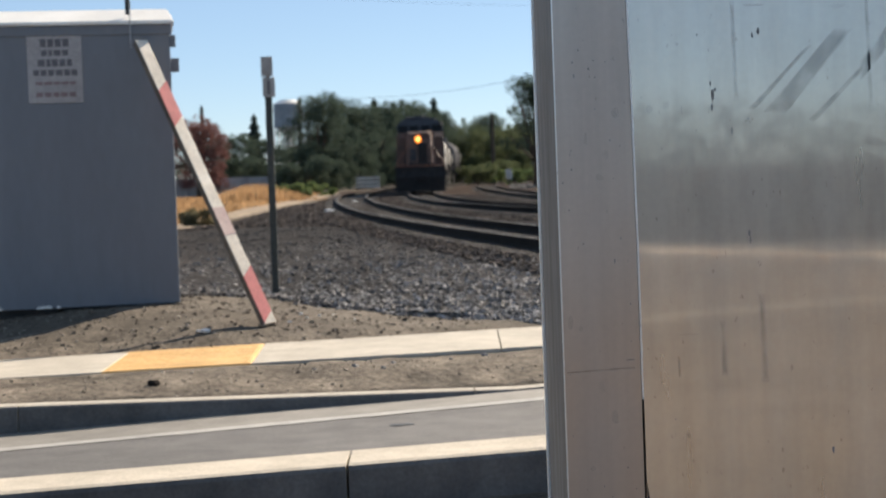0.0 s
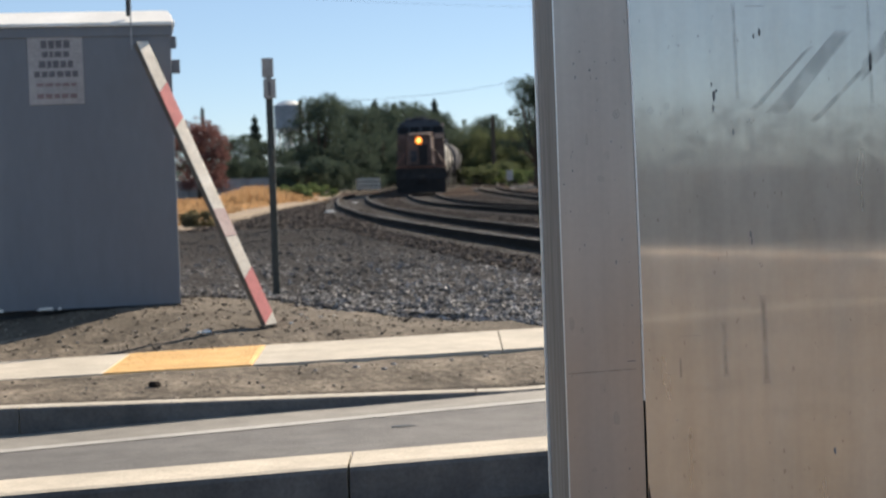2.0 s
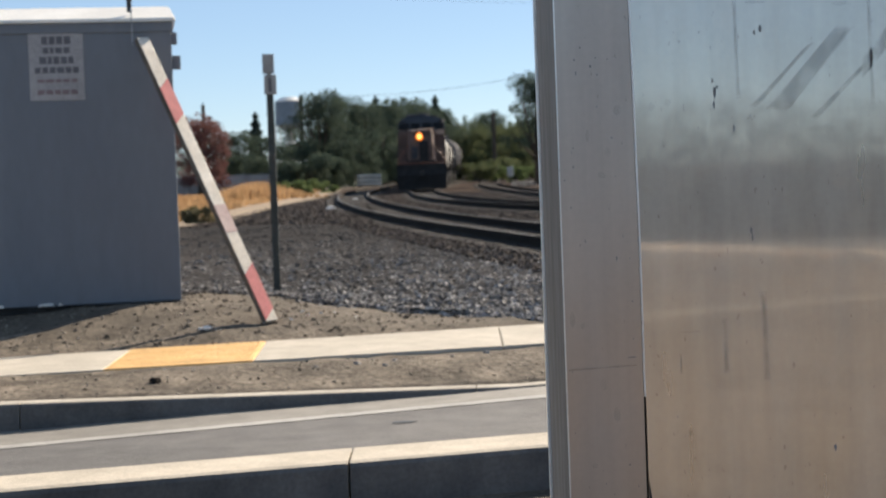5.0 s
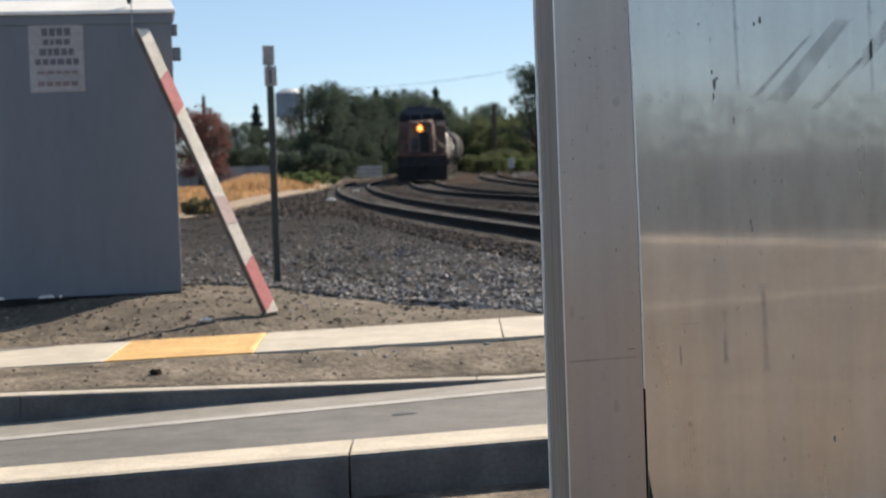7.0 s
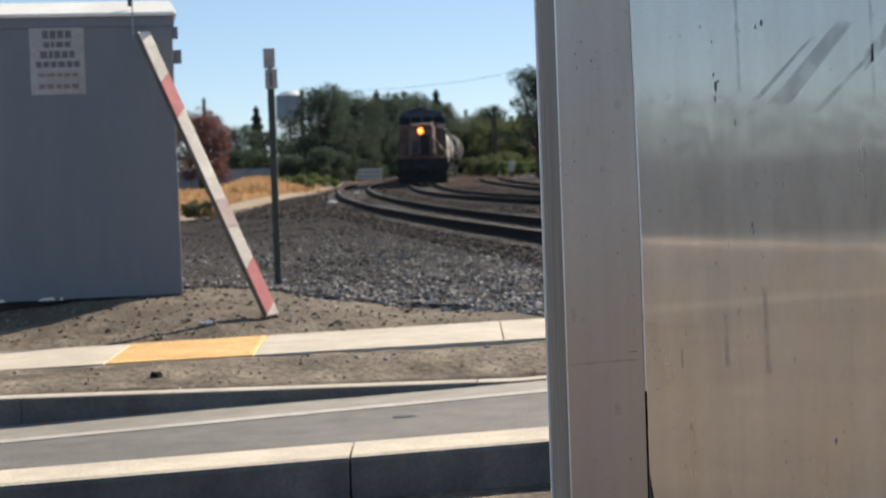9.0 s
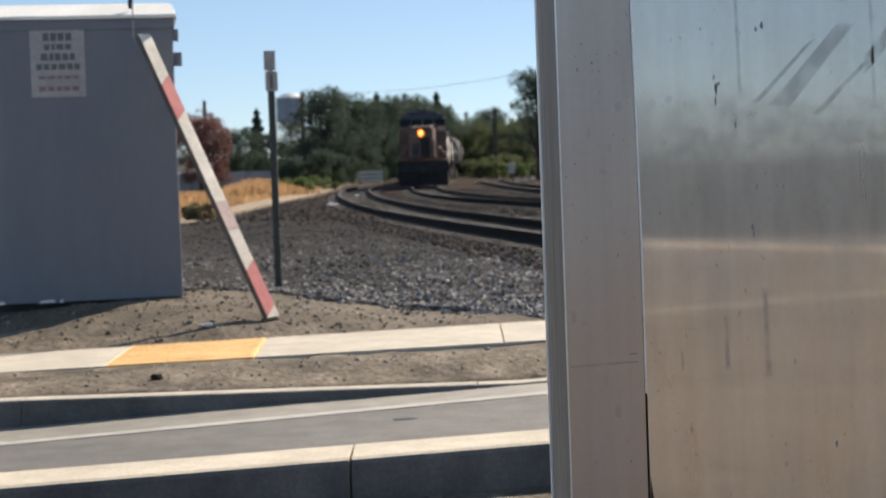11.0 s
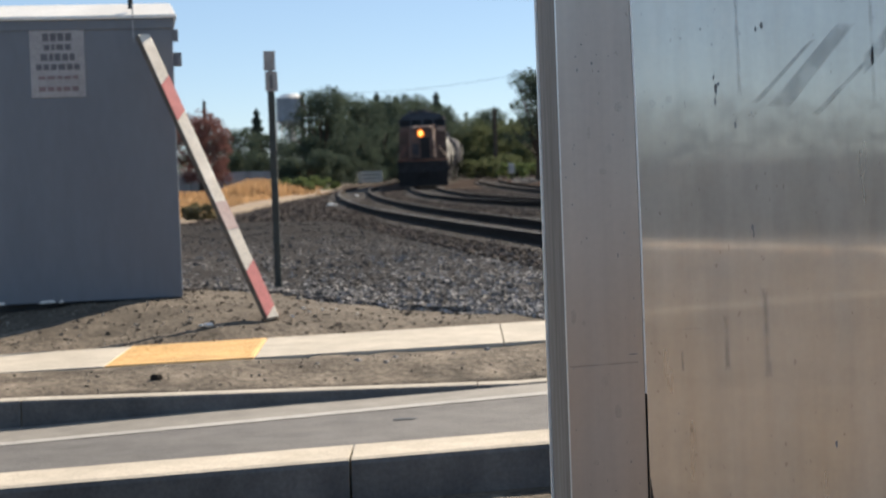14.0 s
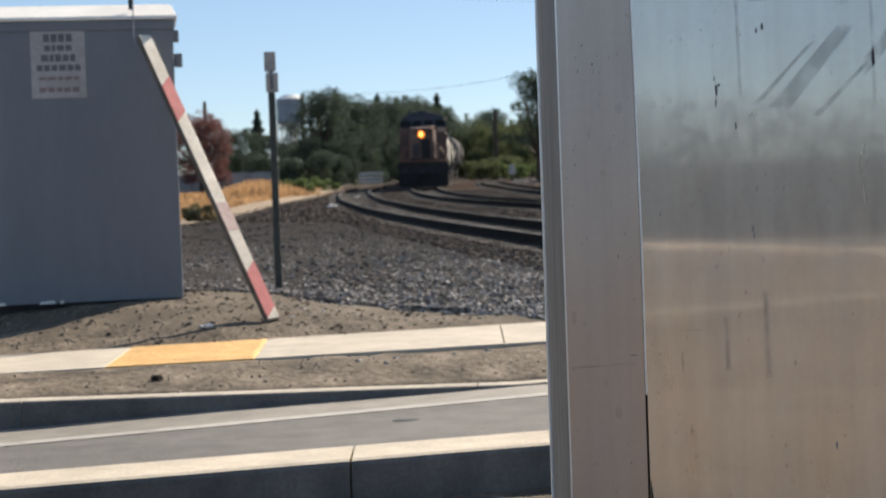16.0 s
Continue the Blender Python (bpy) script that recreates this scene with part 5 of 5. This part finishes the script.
def build_behind():
    """What the cabinet's door mirrors: a yard with a kerb, a road and an added hedge behind the camera."""
    tagged(sheet("rear_road", [(-80, -60, -0.08), (80, -60, -0.08), (80, -17.5, -0.08), (-80, -27, -0.08)], [(0, 1, 2, 3)], ASPHALT), "grey asphalt road behind the yard", "road", kind="structure")
    k = thing("rear_kerb", "pale concrete kerb along the rear road", "kerb", kind="structure")
    rk = random.Random(21)
    for i in range(24):
        deep = rk.uniform(0.6, 1.9)
        kerb_block("kerb_stone", 1 + i * 0.5, 1.49 + i * 0.5, lambda x, d=deep: -21.9 - d / 2 + 1.2 * (x - 3.6), deep, lambda x: 0.05, lambda x: -0.1, BLEACHED, k, 2)
    stop = thing("parking_kerb", "low pale concrete parking kerb in the yard", "kerb", kind="structure")
    kerb_block("kerb_stone", 1.7, 6.5, lambda x: -9.3 - 0.53 * (x - 2.0), 0.08, lambda x: -0.02, lambda x: -0.08, GUTTER, stop, 4)
    # unseen hedge, added and thinned upward to shape the mirrored dark gradient
    h = thing("hedge", "long unseen hedge added for the dark band in the door's reflection", "hedge", pose(0, -27.0, -0.1))
    rng = np.random.default_rng(31)
    n = 230000
    bm = bmesh.new()
    for i in range(40):
        x = -39 + i * 2
        tube((x, 0.059 * x, 0), (x + 0.3, 0.059 * x, 1.3), 0.05, 0.02, 6, bm)
    tagged(part("stem_row", bm, BARK, h), kind="stuff")
    x = rng.uniform(-40, 40, n)
    z = 3.05 * (1 - np.sqrt(rng.random(n))) + 0.15 * np.sin(x * 0.5)
    pos = np.stack([x, 0.059 * x + rng.normal(0, 0.45, n), np.maximum(z, 0.05)], 1)
    v, f = leaf_cloud(rng, [(0, 0, 0)], [0.01], n, 0.056)
    v = v.reshape(n, 4, 3) + pos[:, None, :]
    sheet("foliage", v.reshape(-1, 3), f, HEDGE, h)
    tagged(sheet("rear_yard", [(-300, -34.4, -0.055), (80, -17.3, -0.055), (80, 3.3, -0.055), (-300, 3.3, -0.055)], [(0, 1, 2, 3)], YARD), "pale dirt yard behind the camera", "yard", kind="structure")
    # unseen dark lane, added to lessen light bounced onto the median face
    tagged(ribbon("near_lane", lambda x: 0.4, lambda x: min(median_y(x), 8.0) - 1.1 if x > -18 else 1.5, lambda x: -0.045, lambda x: -0.055, -40, 9, ASPHALT), "unseen grey asphalt lane before the median, added to cut bounced light", "road", kind="structure")


def build_red_car():
    """A hatchback, 4.4 m long, its nose towards +x, its origin on the ground below its middle."""
    c = thing("car", "dull reddish-brown hatchback driving past behind the camera", "car", pose(-267.8, -7.6, -0.05))
    side = [(-2.16, 0.30), (-2.2, 0.62), (-2.12, 0.86), (1.0, 0.93), (1.95, 0.80), (2.18, 0.62), (2.2, 0.34), (2.05, 0.24), (-2.0, 0.24)]
    bm = bmesh.new()
    loops = []
    for y, k in ((-0.86, 0.97), (-0.80, 1.0), (0.80, 1.0), (0.86, 0.97)):
        loops.append([bm.verts.new((x * k, y, 0.55 + (z - 0.55) * (0.94 if k < 1 else 1.0))) for x, z in side])
    for la, lb in zip(loops, loops[1:]):
        for i in range(len(side)):
            j = (i + 1) % len(side)
            bm.faces.new((la[i], la[j], lb[j], lb[i]))
    bm.faces.new(loops[0])
    bm.faces.new(loops[-1][::-1])
    bmesh.ops.recalc_face_normals(bm, faces=bm.faces)
    body = part("body", bm, CAR_RED, c)
    bm = bmesh.new()
    hull([(-2.08, s * 0.76, 0.86) for s in (-1, 1)] + [(-1.7, s * 0.62, 1.36) for s in (-1, 1)] + [(-0.2, s * 0.62, 1.42) for s in (-1, 1)]
         + [(0.2, s * 0.61, 1.39) for s in (-1, 1)] + [(1.05, s * 0.74, 0.90) for s in (-1, 1)], bm)
    part("cabin", bm, CAR_RED, c)
    for s in (-1, 1):
        for x0, x1, x2, x3 in ((-1.72, -0.72, -0.72, -1.52), (-0.64, 0.22, 0.10, -0.64), (0.28, 0.86, 0.34, 0.18)):
            bm = bmesh.new()
            hull([(x, s * (y + d), z) for d in (-0.03, 0.012) for x, y, z in ((x0, 0.735, 0.95), (x1, 0.735, 0.95), (x2, 0.645, 1.31), (x3, 0.645, 1.31))], bm)
            part("side_window", bm, CAB_GLASS, c, "dark side window")
        for x in (-0.95, 0.05):
            part("door_handle", box(x - 0.1, x + 0.1, s * 0.875 - 0.018, s * 0.875 + 0.018, 0.76, 0.79, 0.006), DARK_STEEL, body, "dark door handle")
        part("mirror", box(0.68, 0.84, s * 0.88 - 0.08, s * 0.88 + 0.08, 0.95, 1.07, 0.03), DARK_STEEL, c, "dark wing mirror")
        part("headlight", box(1.98, 2.17, s * 0.62 - 0.15, s * 0.62 + 0.15, 0.58, 0.72, 0.03), GALV, c, "clear headlight")
        part("taillight", box(-2.21, -2.08, s * 0.68 - 0.1, s * 0.68 + 0.1, 0.62, 0.82, 0.02), BOARD_RED, c, "red taillight")
        for x in (-1.32, 1.36):
            w = part("wheel", tube((x, s * 0.70, 0.31), (x, s * 0.87, 0.31), 0.17, 0.17, 20), DARK_STEEL, c)
            part("tyre", tube((x, s * 0.66, 0.31), (x, s * 0.874, 0.31), 0.31, 0.305, 24), LOCO_BLACK, w, "black rubber tyre")
            part("rim", tube((x, s * 0.85, 0.31), (x, s * 0.885, 0.31), 0.21, 0.19, 20), DARK_STEEL, w, "dark grey metal rim")
    for x0, x1, name in ((2.12, 2.25, "front_bumper"), (-2.25, -2.12, "rear_bumper")):
        part(name, box(x0, x1, -0.8, 0.8, 0.3, 0.52, 0.04), DARK_STEEL, c, "dark plastic bumper")
    for name, x0, x1, z0, z1 in (("windscreen", 0.98, 0.30, 0.95, 1.35), ("rear_window", -2.02, -1.76, 0.95, 1.31)):
        bm = bmesh.new()
        hull([(x + d, s * y, z) for d in (-0.01, 0.03) for s in (-1, 1) for x, y, z in ((x0 if x0 > 0 else x0 - 0.02, 0.66, z0), (x1 if x1 > 0 else x1 - 0.02, 0.56, z1))], bm)
        part(name, bm, CAB_GLASS, c, "dark glass")
    return c


build_cabinet()
build_shed()
build_board()
build_post()
LOCO = build_loco()
CAR_A = build_car("grimy white tank car behind the locomotive", TANK_WHITE, 1.5)
CAR_B = build_car("pale grimy tank car in the middle of the train", TANK_WHITE, 1.3)
CAR_C = build_car("dark grey tank car at the train's end", TANK_GREY, 1.45)
build_plants()
build_grass()
build_distance()
build_clutter()
build_behind()
RED_CAR = build_red_car()


# ---- what moves: the train creeps forward, a car drives by ----
def motions():
    for ob, y in ((LOCO, 101.0), (CAR_A, 124.2), (CAR_B, 137.2), (CAR_C, 150.2)):
        rows = []
        for t, d in ((0.0, 0.25), (8.0, 0.1), (16.0, 0.0)):
            a, b = y + d, y + d + (20 if ob is LOCO else 12)
            xa, xb = glide(TRACKS[1], a), glide(TRACKS[1], b)
            rows.append((t, pose(xa, a, RAIL_TOP, 0, 0, -math.degrees(math.atan2(xb - xa, b - a)))))
        walk(ob, rows)
    # the red car drives through at 20 metres a second
    walk(RED_CAR, [(t, pose(4.2 + 20.0 * (t - 13.6), -7.6, -0.05)) for t in (0.0, 4.0, 8.0, 12.0, 16.0)])


motions()
